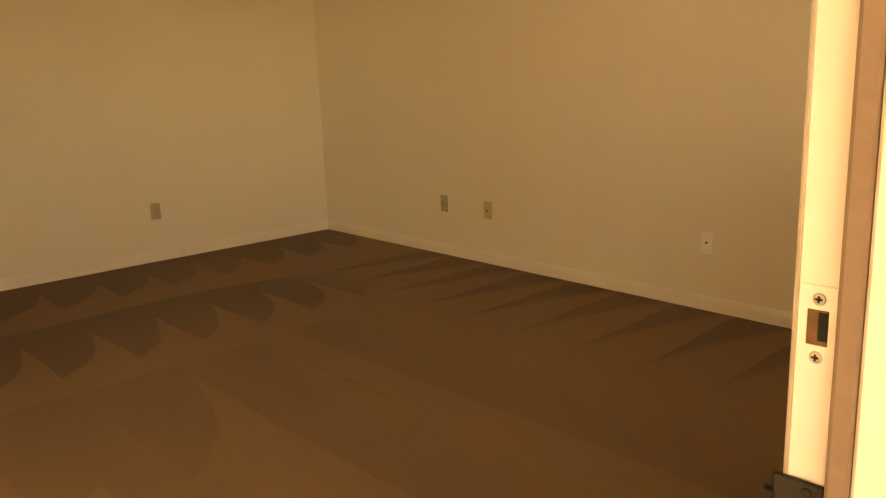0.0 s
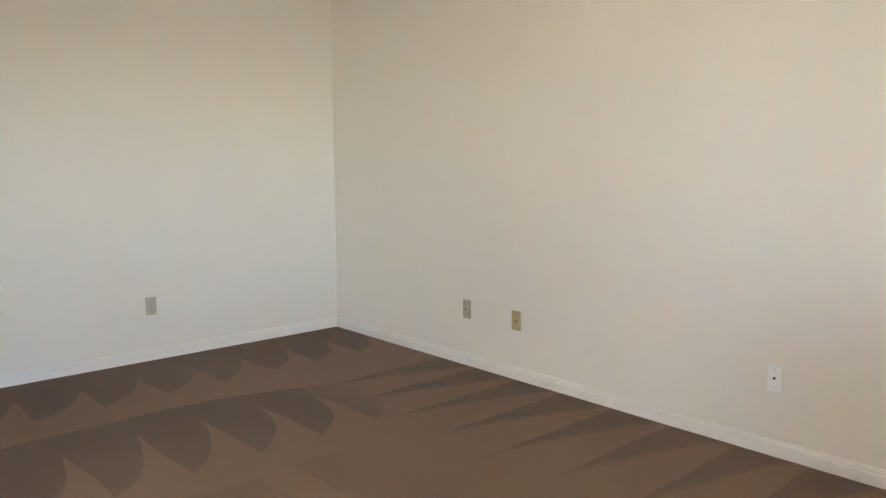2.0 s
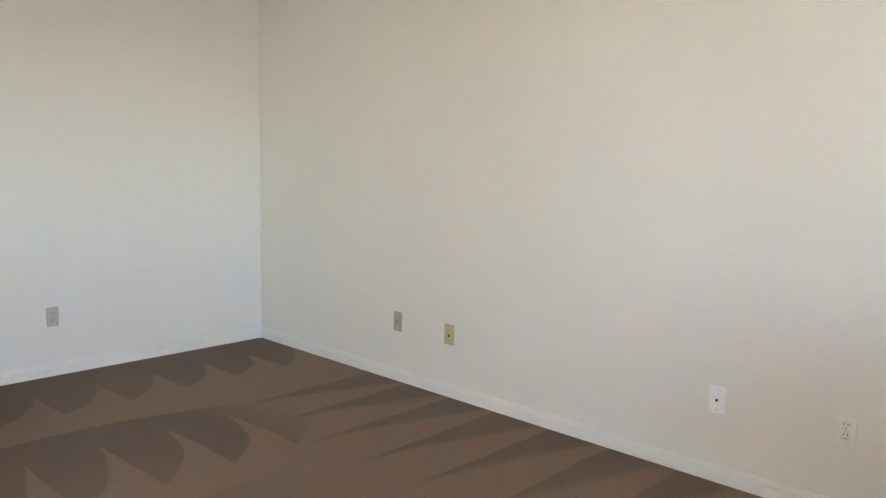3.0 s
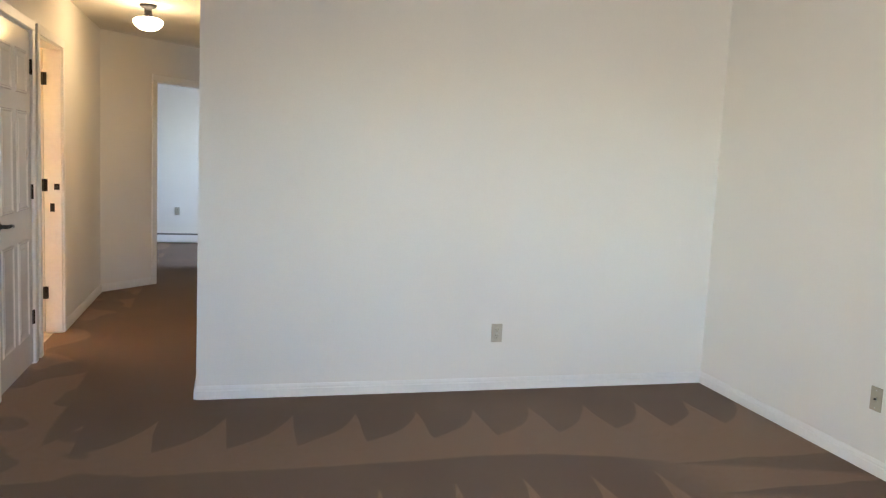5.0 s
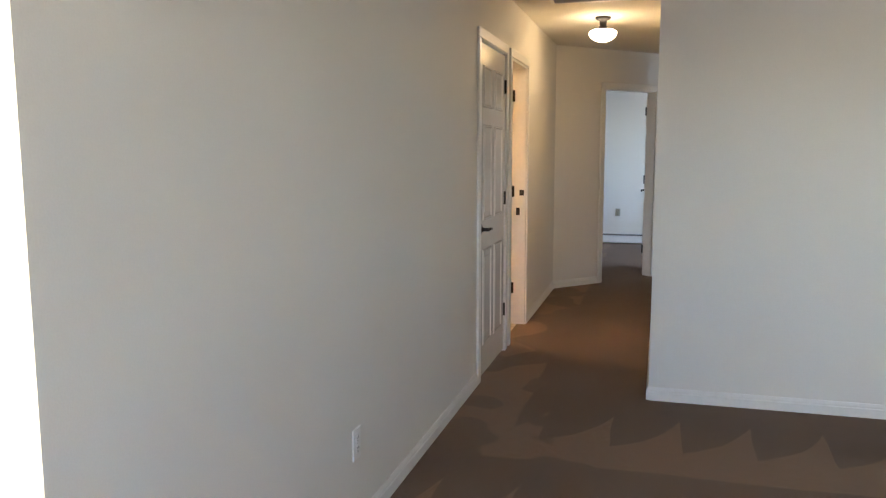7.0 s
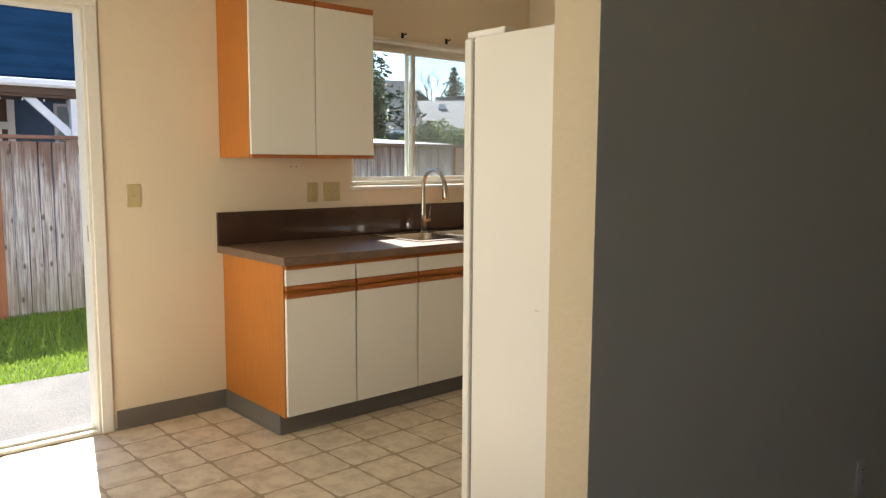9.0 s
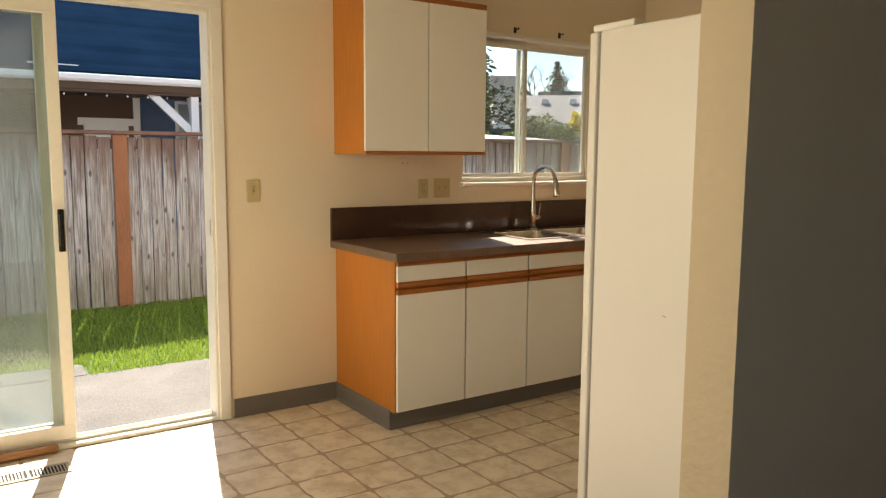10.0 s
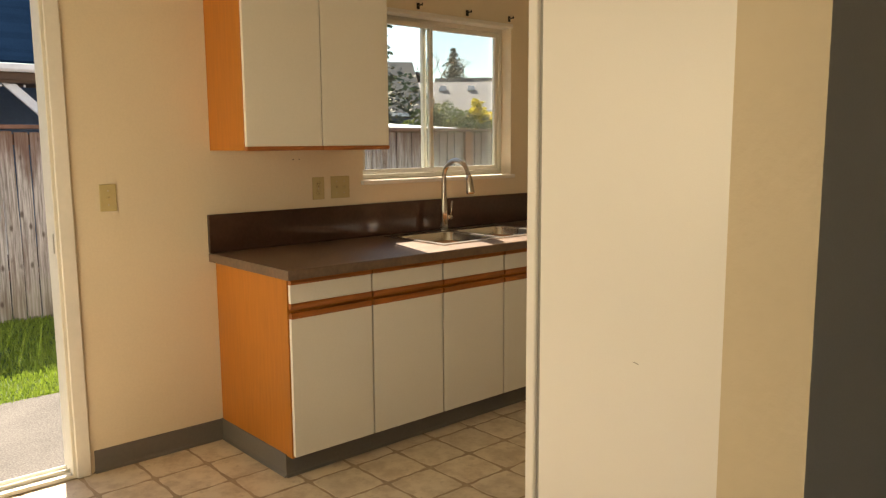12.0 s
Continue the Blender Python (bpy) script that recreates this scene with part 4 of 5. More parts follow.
def base_unit(y0, y1, doors, first):
    w = y1 - y0
    top = thing("base_cabinet", "base cabinet with off-white laminate fronts and oak pulls" if not first else "end base cabinet with off-white fronts and orange wooden side",
                "cabinet", pose(0, y0, 0), "kitchen base cabinets")
    part("body", box(XK + 0.003, CF - 0.021, 0.002 if not first else 0.016, w - 0.001, 0.10, 0.868), M_ENDPANEL, top)
    part("toe_kick", box(XK + 0.003, TOE - 0.004, 0.004, w - 0.001, 0.0, 0.0995), M_COVE, top)
    if first:
        part("end_panel", extruded([(XK + 0.003, 0.10), (TOE, 0.10), (TOE, 0.095), (CF - 0.022, 0.095), (CF - 0.022, 0.868), (XK + 0.003, 0.868)], 0.016, Matrix.Translation((0, 0, 0))), M_ENDPANEL, top, "orange stained wooden end panel")
    n = doors
    for k in range(n):
        a, b = k * w / n + 0.0048, (k + 1) * w / n - 0.0048
        d = part("door", box(CF - 0.018, CF, a, b, 0.105, 0.698, 0.0012), M_MELAMINE, top)
        part("pull_strip", extruded([(CF - 0.018, 0.6985), (CF + 0.004, 0.6985), (CF + 0.006, 0.708), (CF + 0.002, 0.722), (CF - 0.008, 0.7235), (CF - 0.012, 0.715), (CF - 0.018, 0.715)], b - a, Matrix.Translation((0, a, 0))), M_PULL, d, "oak finger pull strip")
        f = part("drawer_front", box(CF - 0.018, CF, a, b, 0.762, 0.8405, 0.0012), M_MELAMINE, top)
        part("pull_strip", extruded([(CF - 0.018, 0.841), (CF + 0.004, 0.841), (CF + 0.006, 0.849), (CF + 0.001, 0.862), (CF - 0.010, 0.863), (CF - 0.018, 0.858)], b - a, Matrix.Translation((0, a, 0))), M_PULL, f, "oak finger pull strip")
        part("pull_strip", extruded([(CF - 0.018, 0.7615), (CF + 0.003, 0.7615), (CF + 0.006, 0.752), (CF + 0.002, 0.738), (CF - 0.008, 0.7365), (CF - 0.018, 0.742)], b - a, Matrix.Translation((0, a, 0))), M_PULL, f, "oak finger pull strip")
    return top


base_unit(CY0, 3.172, 1, True)
base_unit(3.172, 4.012, 2, False)
base_unit(4.012, 4.43, 1, False)
base_unit(4.43, KEND - 0.003, 2, False)


def upper_cabinet():
    y0, y1, xf = 2.752, 3.522, -2.677
    top = thing("wall_cabinet", "wall cabinet with off-white laminate doors and orange wooden side", "cabinet", pose(0, y0, 0))
    w = y1 - y0
    part("body", box(XK + 0.002, xf - 0.02, 0.0, w, 1.384, 2.212, 0.0015), M_ENDPANEL, top)
    for k in range(2):
        a, b = k * w / 2 + 0.003, (k + 1) * w / 2 - 0.003
        d = part("door", box(xf - 0.018, xf, a, b, 1.4015, 2.178, 0.0012), M_MELAMINE, top)
        part("pull_strip", extruded([(xf - 0.018, 1.401), (xf + 0.003, 1.401), (xf + 0.006, 1.394), (xf + 0.001, 1.3835), (xf - 0.012, 1.382), (xf - 0.018, 1.387)], b - a, Matrix.Translation((0, a, 0))), M_PULL, d, "oak finger pull strip")
        part("top_strip", box(xf - 0.018, xf + 0.003, a, b, 2.1785, 2.208, 0.003), M_PULL, d)
    return top


upper_cabinet()

# worktop with a hole for the sink, its backsplash
CT0, CT1, CXF = 2.722, KEND - 0.002, -2.312
SKX0, SKX1, SKY0, SKY1 = -2.925, -2.475, 3.70, 4.50
ctop = thing("countertop", "brown laminate countertop with high, darker brown backsplash", "countertop", pose(0, 0, 0))
bm = slab([XK + 0.003, SKX0, SKX1, CXF], [CT0, SKY0, SKY1, CT1], [(SKX0, SKX1, SKY0, SKY1)], lambda u, v, w: (u, v, 0.870 + 0.040 * w))
bmesh.ops.bevel(bm, geom=[e for e in bm.edges if all(abs(v.co.x - CXF) < 1e-4 and v.co.z > 0.9 for v in e.verts)], offset=0.006, segments=3, affect='EDGES', profile=0.5)
part("worktop", bm, M_COUNTER, ctop)
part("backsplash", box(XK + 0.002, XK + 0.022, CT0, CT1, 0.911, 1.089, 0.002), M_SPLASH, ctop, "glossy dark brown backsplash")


def sink():
    top = thing("kitchen_sink", "stainless steel double bowl sink set in the countertop", "sink", pose(0, 0, 0.9105))
    mid = (SKY0 + SKY1) / 2
    a, b, c, d = SKX0 - 0.02, SKX1 + 0.02, SKY0 - 0.02, SKY1 + 0.02
    i0, i1 = SKX0 + 0.055, SKX1 - 0.012
    bm = bmesh.new()
    for x0, x1, y0, y1 in ((a, i0, c, d), (i1, b, c, d), (i0, i1, c, SKY0 + 0.012), (i0, i1, SKY1 - 0.012, d), (i0, i1, mid - 0.018, mid + 0.018)):
        add_box(bm, x0, x1, y0, y1, 0.0, 0.005)
    part("rim", bm, M_STEEL, top)
    for y0, y1 in ((SKY0 + 0.012, mid - 0.018), (mid + 0.018, SKY1 - 0.012)):
        bm = bmesh.new()
        loops = []
        for inset, z, rad in ((0.0, 0.004, 0.05), (0.004, -0.006, 0.05), (0.012, -0.15, 0.05), (0.035, -0.175, 0.05), (0.09, -0.18, 0.04)):
            ring = []
            for cx, cy, st in ((i1 - inset - rad, y1 - inset - rad, 0), (i0 + inset + rad, y1 - inset - rad, 1), (i0 + inset + rad, y0 + inset + rad, 2), (i1 - inset - rad, y0 + inset + rad, 3)):
                for k in range(6):
                    t = math.pi / 2 * (st + k / 5)
                    ring.append(bm.verts.new((cx + rad * math.cos(t), cy + rad * math.sin(t), z)))
            loops.append(ring)
        for p, q in zip(loops, loops[1:]):
            for k in range(len(p)):
                f = bm.faces.new((p[k], q[k], q[(k + 1) % len(p)], p[(k + 1) % len(p)]))
                f.smooth = True
        bm.faces.new(loops[-1])
        bowl = part("bowl", bm, M_STEEL, top)
        part("drain", lathe([(0.042, -0.1795), (0.042, -0.176), (0.03, -0.177), (0.028, -0.1785)], Matrix.Translation(((i0 + i1) / 2, (y0 + y1) / 2, 0)), 24), M_FAUCET, bowl)
    return top


sink()


def faucet():
    top = thing("kitchen_faucet", "brushed nickel gooseneck pull-down kitchen faucet", "faucet", pose(-2.905, 4.08, 0.9155))
    part("escutcheon", lathe([(0.03, 0), (0.03, 0.006), (0.024, 0.01)], Matrix.Identity(4), 28), M_FAUCET, top)
    pts = [(0, 0, 0.005), (0, 0, 0.12), (0, 0, 0.21), (0, 0, 0.298)]
    rad = [0.024, 0.019, 0.0145, 0.0125]
    for k in range(1, 15):
        t = math.pi * (k / 14) * 0.93
        pts.append((0.102 - 0.102 * math.cos(t), 0, 0.298 + 0.102 * math.sin(t)))
        rad.append(0.0125)
    part("neck", tube(pts, rad, 18), M_FAUCET, top)
    ex, ez = pts[-1][0], pts[-1][2]
    head = part("spray_head", tube([(ex, 0, ez), (ex + 0.006, 0, ez - 0.02), (ex + 0.016, 0, ez - 0.09), (ex + 0.018, 0, ez - 0.10)], [0.0145, 0.0175, 0.023, 0.021], 18), M_FAUCET, top)
    part("button", box(ex + 0.012, ex + 0.03, -0.005, 0.005, ez - 0.07, ez - 0.045, 0.003), M_BLACK, head)
    hb = part("handle_hub", tube([(0.0, 0.01, 0.075), (0.0, 0.055, 0.075)], 0.0145, 16), M_FAUCET, top)
    part("handle", tube([(0.0, 0.045, 0.08), (0.004, 0.052, 0.12), (0.008, 0.056, 0.165)], [0.006, 0.005, 0.004], 10), M_FAUCET, hb)


faucet()


def fridge():
    x0, x1, y0, y1, zt = -0.888, -0.135, 2.555, 3.30, 1.752
    top = thing("refrigerator", "white textured refrigerator standing behind the partition wall", "refrigerator", pose(0, 0, 0))
    part("body", box(x0 + 0.045, x1, y0, y1, 0.02, zt, 0.004, 2), M_FRIDGE, top)
    part("gasket", box(x0 + 0.034, x0 + 0.0455, y0 + 0.006, y1 - 0.006, 0.10, zt - 0.012), M_GASKET, top)
    d = part("refrigerator_door", box(x0, x0 + 0.034, y0 - 0.002, y1 + 0.002, 0.09, zt - 0.002, 0.008, 3), M_FRIDGE, top)
    part("handle", tube([(x0, y1 - 0.06, 0.85), (x0 - 0.035, y1 - 0.06, 0.87), (x0 - 0.035, y1 - 0.06, 1.28), (x0, y1 - 0.06, 1.30)], 0.011, 10), M_WHITEPL, d)
    part("hinge_cover", box(x0 + 0.003, x0 + 0.165, y0 + 0.008, y0 + 0.062, zt - 0.001, zt + 0.021, 0.006, 2), M_WHITEPL, top)
    for sx, sz, sl, tilt in ((-0.567, 0.937, 0.007, 12), (-0.862, 0.774, 0.003, 60), (-0.30, 1.42, 0.004, -30)):
        mark = part("scratch", box(-sl, sl, -0.0006, 0.0, -0.0008, 0.0008), M_GASKET, top, "short dark scratch")
        mark.matrix_basis = pose(sx, y0, sz, 0, tilt, 0)
    part("toe_grille", box(x0 + 0.05, x0 + 0.06, y0 + 0.01, y1 - 0.01, 0.005, 0.085), M_GASKET, top)
    for yy in (y0 + 0.08, y1 - 0.08):
        part("foot", lathe([(0.018, 0), (0.018, 0.02)], Matrix.Translation((x1 - 0.1, yy, -0.001)), 12), M_BLACK, top)


fridge()


# ------------------------------------------------------------ kitchen window
def kitchen_window():
    top = tagged(new("window_4"), kind="structure", label="cream vinyl sliding kitchen window over the sink")
    xo = XK - 0.135
    bm = bmesh.new()
    add_box(bm, xo, xo + 0.055, KW0, KW1, KZ0, KZ0 + 0.028, 0.003)
    add_box(bm, xo, xo + 0.055, KW0, KW1, KZ1 - 0.028, KZ1, 0.003)
    add_box(bm, xo, xo + 0.055, KW0, KW0 + 0.028, KZ0 + 0.028, KZ1 - 0.028, 0.003)
    add_box(bm, xo, xo + 0.055, KW1 - 0.028, KW1, KZ0 + 0.028, KZ1 - 0.028, 0.003)
    part("window_frame", bm, M_VINYL, top)
    ym = 4.135
    for a, b, xs, nm in ((KW0 + 0.028, ym + 0.03, xo + 0.056, "sash"), (ym - 0.02, KW1 - 0.028, xo + 0.022, "sash")):
        z0, z1, w = KZ0 + 0.029, KZ1 - 0.029, 0.026
        bm = bmesh.new()
        add_box(bm, xs, xs + 0.026, a, b, z0, z0 + w, 0.003)
        add_box(bm, xs, xs + 0.026, a, b, z1 - w, z1, 0.003)
        add_box(bm, xs, xs + 0.026, a, a + w, z0 + w, z1 - w, 0.003)
        add_box(bm, xs, xs + 0.026, b - w, b, z0 + w, z1 - w, 0.003)
        s = part(nm, bm, M_VINYL, top)
        p = part("pane", box(xs + 0.011, xs + 0.015, a + w, b - w, z0 + w, z1 - w), M_GLASS, s)
        p.visible_shadow = False
    lt = part("latch", box(xo + 0.083, xo + 0.097, ym + 0.004, ym + 0.02, 1.61, 1.70, 0.004), M_VINYL, top)
    part("lever", box(xo + 0.097, xo + 0.112, ym + 0.007, ym + 0.015, 1.63, 1.665, 0.003), M_VINYL, lt)
    sc = part("insect_screen", box(xo + 0.006, xo + 0.008, ym, KW1 - 0.05, KZ0 + 0.05, KZ1 - 0.05), M_SCREEN, top)
    sc.visible_shadow = False
    part("window_sill", box(XK - 0.10, XK + 0.030, KW0 - 0.015, KW1 + 0.012, KZ0 - 0.024, KZ0 - 0.001, 0.004, 2), M_TRIM, top)
    part("head_casing", box(XK - 0.08, XK + 0.010, KW0 - 0.01, KW1 + 0.01, KZ1 - 0.004, KZ1 + 0.020, 0.003), M_TRIM, top)


kitchen_window()
for yy in (4.012, 4.385, 4.74):
    br = thing("curtain_bracket", "small dark metal curtain rod bracket above the window", "bracket", pose(XK, yy, 2.163), "curtain brackets")
    part("plate", box(0.0005, 0.003, -0.011, 0.011, -0.016, 0.018, 0.001), M_BLACK, br)
    part("hook", tube([(0.002, 0, 0.004), (0.03, 0, 0.004), (0.036, 0, 0.0), (0.038, 0, 0.014)], 0.0035, 8), M_BLACK, br)


# ------------------------------------------------------------ sliding door
def sliding_door():
    top = tagged(new("door_5"), kind="structure", label="cream sliding glass patio door slid open")
    bm = bmesh.new()
    add_box(bm, XK - 0.115, XK + 0.004, SL1 - 0.018, SL1, 0, 2.095, 0.003)
    add_box(bm, XK - 0.115, XK + 0.004, SL0, SL0 + 0.036, 0, 2.095, 0.003)
    add_box(bm, XK - 0.115, XK + 0.004, SL0 + 0.036, SL1 - 0.018, 2.072, 2.095, 0.003)
    part("door_frame", bm, M_VINYL, top)
    bm = bmesh.new()
    add_box(bm, XK - 0.125, XK + 0.002, SL0 + 0.036, SL1 - 0.018, 0.0, 0.018, 0.002)
    add_box(bm, XK - 0.045, XK - 0.038, SL0 + 0.036, SL1 - 0.018, 0.018, 0.034, 0.001)
    add_box(bm, XK - 0.095, XK - 0.088, SL0 + 0.036, SL1 - 0.018, 0.018, 0.034, 0.001)
    part("track", bm, M_VINYL, top)
    bm = bmesh.new()
    add_box(bm, XK + 0.004, XK + 0.016, SL1 - 0.004, SL1 + 0.054, 0, 2.092, 0.003)
    add_box(bm, XK + 0.004, XK + 0.016, SL0 - 0.054, SL0 + 0.004, 0, 2.092, 0.003)
    add_box(bm, XK + 0.004, XK + 0.016, SL0 - 0.054, SL1 + 0.054, 2.092, 2.14, 0.003)
    part("casing", bm, M_TRIM, top)

    def leaf(name, a, b, x0, mat, glass, ww):
        z0, z1 = 0.036, 2.055
        bm = bmesh.new()
        add_box(bm, x0, x0 + 0.032, a, b, z0, z0 + 0.07, 0.003)
        add_box(bm, x0, x0 + 0.032, a, b, z1 - 0.06, z1, 0.003)
        add_box(bm, x0, x0 + 0.032, a, a + ww, z0 + 0.07, z1 - 0.06, 0.003)
        add_box(bm, x0, x0 + 0.032, b - ww, b, z0 + 0.07, z1 - 0.06, 0.003)
        s = part(name, bm, mat, top)
        p = part("pane", box(x0 + 0.014, x0 + 0.018, a + ww, b - ww, z0 + 0.07, z1 - 0.06), glass, s)
        p.visible_shadow = False
        return s

    slide = leaf("sliding_leaf", SL0 + 0.05, 1.402, XK - 0.056, M_VINYL, M_GLASS_DUSTY, 0.052)
    leaf("fixed_leaf", SL0 + 0.04, 1.372, XK - 0.108, M_ALU, M_GLASS, 0.06)
    h = part("pull_handle", box(XK - 0.024, XK - 0.006, 1.366, 1.392, 0.93, 1.125, 0.004, 2), M_BLACK, slide, "black pull handle")
    part("grip", box(XK - 0.006, XK + 0.016, 1.370, 1.379, 0.955, 1.10, 0.003), M_BLACK, h)
    part("keeper", box(XK - 0.03, XK - 0.018, SL1 - 0.021, SL1 - 0.018, 0.97, 1.05), M_SCREW, top)


sliding_door()
dowel = thing("security_dowel", "brown wooden security rod lying beside the door track", "rod", pose(XK + 0.024, 0, 0.0))
part("rod", tube([(0, SL0 + 0.1, 0.022), (0, SL0 + 0.11, 0.022), (0, 1.30, 0.022), (0, 1.312, 0.022)], [0.016, 0.021, 0.021, 0.017], 16), M_DOWEL, dowel)


def floor_register():
    top = thing("floor_register", "almond steel floor register with louvres", "vent", pose(-2.795, 1.165, -0.001))
    bm = bmesh.new()
    for a, b, c, d in ((-0.06, -0.045, -0.165, 0.165), (0.045, 0.06, -0.165, 0.165), (-0.045, 0.045, -0.165, -0.15), (-0.045, 0.045, 0.15, 0.165), (-0.045, 0.045, -0.006, 0.006)):
        add_box(bm, a, b, c, d, 0.0, 0.006, 0.0015)
    part("frame", bm, M_REGISTER, top)
    part("backing", box(-0.045, 0.045, -0.15, 0.15, 0.0005, 0.002), M_DARKHOLE, top)
    for k in range(22):
        y = -0.143 + 0.0136 * k
        if abs(y) > 0.009:
            part("louvre", box(-0.045, 0.045, y - 0.0025, y + 0.0025, 0.0025, 0.0052), M_REGISTER, top)


floor_register()


# ------------------------------------------------------------ garden
# unseen roof, added to hold the sky's light back from the front openings
tagged(part("sky_blocking_roof", box(-3.2, 6.2, FRONT - 3.6, FRONT - 0.16, 2.5, 2.64), M_WHITEX), kind="structure", label="unseen plain white roof added to block sky light at the front")
tagged(part("ground", box(-700, 700, -700, 700, -0.5, -0.13), M_SOIL), kind="structure", label="bare brown soil reaching to the horizon")
patio = tagged(part("patio", box(-4.63, XK - 0.146, -3.0, 6.5, -0.2, -0.085, 0.01), M_CONCRETE), kind="structure", label="exposed aggregate concrete patio slab")
lawn = tagged(part("lawn", box(-7.4, -4.632, -3, 12, -0.2, -0.105), M_EARTH), kind="structure", label="green lawn between patio and fence")
tagged(part("path_stone", box(-4.95, -4.635, 1.2, 1.72, -0.2, -0.088, 0.012), M_CONCRETE), "worn concrete stepping stone at the edge of the lawn", "paving stone")


def grass(name, x0, x1, y0, y1, n, hmin, hmax, seed):
    r = random.Random(seed)
    verts, faces = [], []
    for _ in range(n):
        x, y = r.uniform(x0, x1), r.uniform(y0, y1)
        if x > -4.97 and y < 1.74 and y > 1.15:
            continue
        h = r.uniform(hmin, hmax) * (0.6 + 0.8 * noise.noise(Vector((x * 1.7, y * 1.7, 0))) ** 2 + 0.25)
        a, lean, w = r.uniform(0, 6.3), r.uniform(0.2, 0.8) * h, r.uniform(0.0025, 0.0055)
        dx, dy = math.cos(a), math.sin(a)
        k = len(verts)
        verts += [(x - dy * w, y + dx * w, -0.106), (x + dy * w, y - dx * w, -0.106),
                  (x + dx * lean * 0.4 + dy * w * 0.7, y + dy * lean * 0.4 - dx * w * 0.7, -0.106 + h * 0.6),
                  (x + dx * lean * 0.4 - dy * w * 0.7, y + dy * lean * 0.4 + dx * w * 0.7, -0.106 + h * 0.6),
                  (x + dx * lean, y + dy * lean, -0.106 + h)]
        faces += [(k, k + 1, k + 2, k + 3), (k + 3, k + 2, k + 4)]
    me = bpy.data.meshes.new(name)
    me.from_pydata(verts, [], faces)
    me.materials.append(M_GRASS)
    return tagged(new(name, me), "fresh green grass blades of the back lawn", "grass", kind="stuff")


grass("grass", -7.05, -4.60, 0.6, 4.6, 44000, 0.025, 0.06, 5)
grass("grass_far", -7.05, -4.62, 4.6, 10.0, 5000, 0.04, 0.09, 6)


def leaf_cloud(bm, centre, size, n, leaf, r, flat=0.6):
    for _ in range(n):
        while True:
            p = Vector((r.uniform(-1, 1), r.uniform(-1, 1), r.uniform(-1, 1)))
            if p.length < 1:
                break
        p = Vector(centre) + Vector((p.x * size[0], p.y * size[1], p.z * size[2]))
        a = Vector((r.gauss(0, 1), r.gauss(0, 1), r.gauss(0, flat))).normalized()
        b = a.cross(Vector((r.gauss(0, 1), r.gauss(0, 1), r.gauss(0, 1)))).normalized()
        s = leaf * r.uniform(0.6, 1.4)
        bm.faces.new([bm.verts.new(p + v) for v in (-a * s, b * s * 0.5, a * s, -b * s * 0.5)])


def conifer(name, base, height, width, label, seed, n=26, boughs=15):
    """A spire of drooping boughs round a tapering trunk."""
    r = random.Random(seed)
    top = thing(name, label, "tree", Matrix.Translation(base))
    part("trunk", tube([(0, 0, 0), (0.05, 0, height * 0.4), (0, 0.04, height * 0.75), (0, 0, height)], [height * 0.03, height * 0.02, height * 0.01, 0.02], 8), M_BARK, top)
    bm = bmesh.new()
    for k in range(n):
        t = k / (n - 1)
        z = height * (0.12 + 0.86 * t)
        reach = width * (1 - t) + 0.02 * width
        for j in range(boughs if t < 0.8 else 8):
            a = r.uniform(0, 6.283)
            rr = reach * r.uniform(0.6, 1.12)
            m = max(5, int(11 * rr / width) + 3)
            for q in range(m):
                u = (q + 0.5) / m
                p = Vector((math.cos(a) * rr * u, math.sin(a) * rr * u, z - rr * 0.42 * u * u + r.uniform(-0.05, 0.05) * height * 0.1))
                k2 = 0.45 + 0.55 * (1 - t)
                leaf_cloud(bm, p, (width * 0.08 * k2,) * 2 + (width * 0.045 * k2,), 6, width * 0.04 * k2, r, 0.3)
    part("crown", bm, M_FIR, top)
    return top


conifer("fir_tree", (-38.5, 36.6, -0.13), 7.8, 4.3, "tall dark fir tree beyond the neighbouring roofs", 3)
conifer("cedar_tree", (-15.6, 12.55, -0.13), 7.0, 2.7, "large cedar with drooping boughs behind the fence", 8, 20, 8)


def broadleaf(name, base, height, size, label, mat, seed, clumps=26, leaves=150, leaf=0.06):
    r = random.Random(seed)
    top = thing(name, label, "tree", Matrix.Translation(base))
    bm = tube([(0, 0, 0), (0.05, 0.03, height * 0.3), (0.0, 0.05, height * 0.6), (0.05, 0, height * 0.9)], [0.09, 0.07, 0.045, 0.015], 8)
    tips = []
    for k in range(clumps):
        a, t = r.uniform(0, 6.283), r.uniform(0.25, 1.0)
        e = Vector((math.cos(a) * size * r.uniform(0.2, 1) * (1.15 - 0.55 * t), math.sin(a) * size * r.uniform(0.2, 1) * (1.15 - 0.55 * t), height * t))
        s = Vector((0.02, 0.03, height * t * 0.6))
        add_tube(bm, [s, s.lerp(e, 0.5) + Vector((0, 0, 0.08)), e], [0.03, 0.018, 0.006], 5)
        tips.append(e)
    part("trunk", bm, M_BARK, top)
    bm = bmesh.new()
    for e in tips:
        leaf_cloud(bm, e, (size * 0.36, size * 0.36, height * 0.13), leaves, leaf, r)
    part("crown", bm, mat, top)
    return top


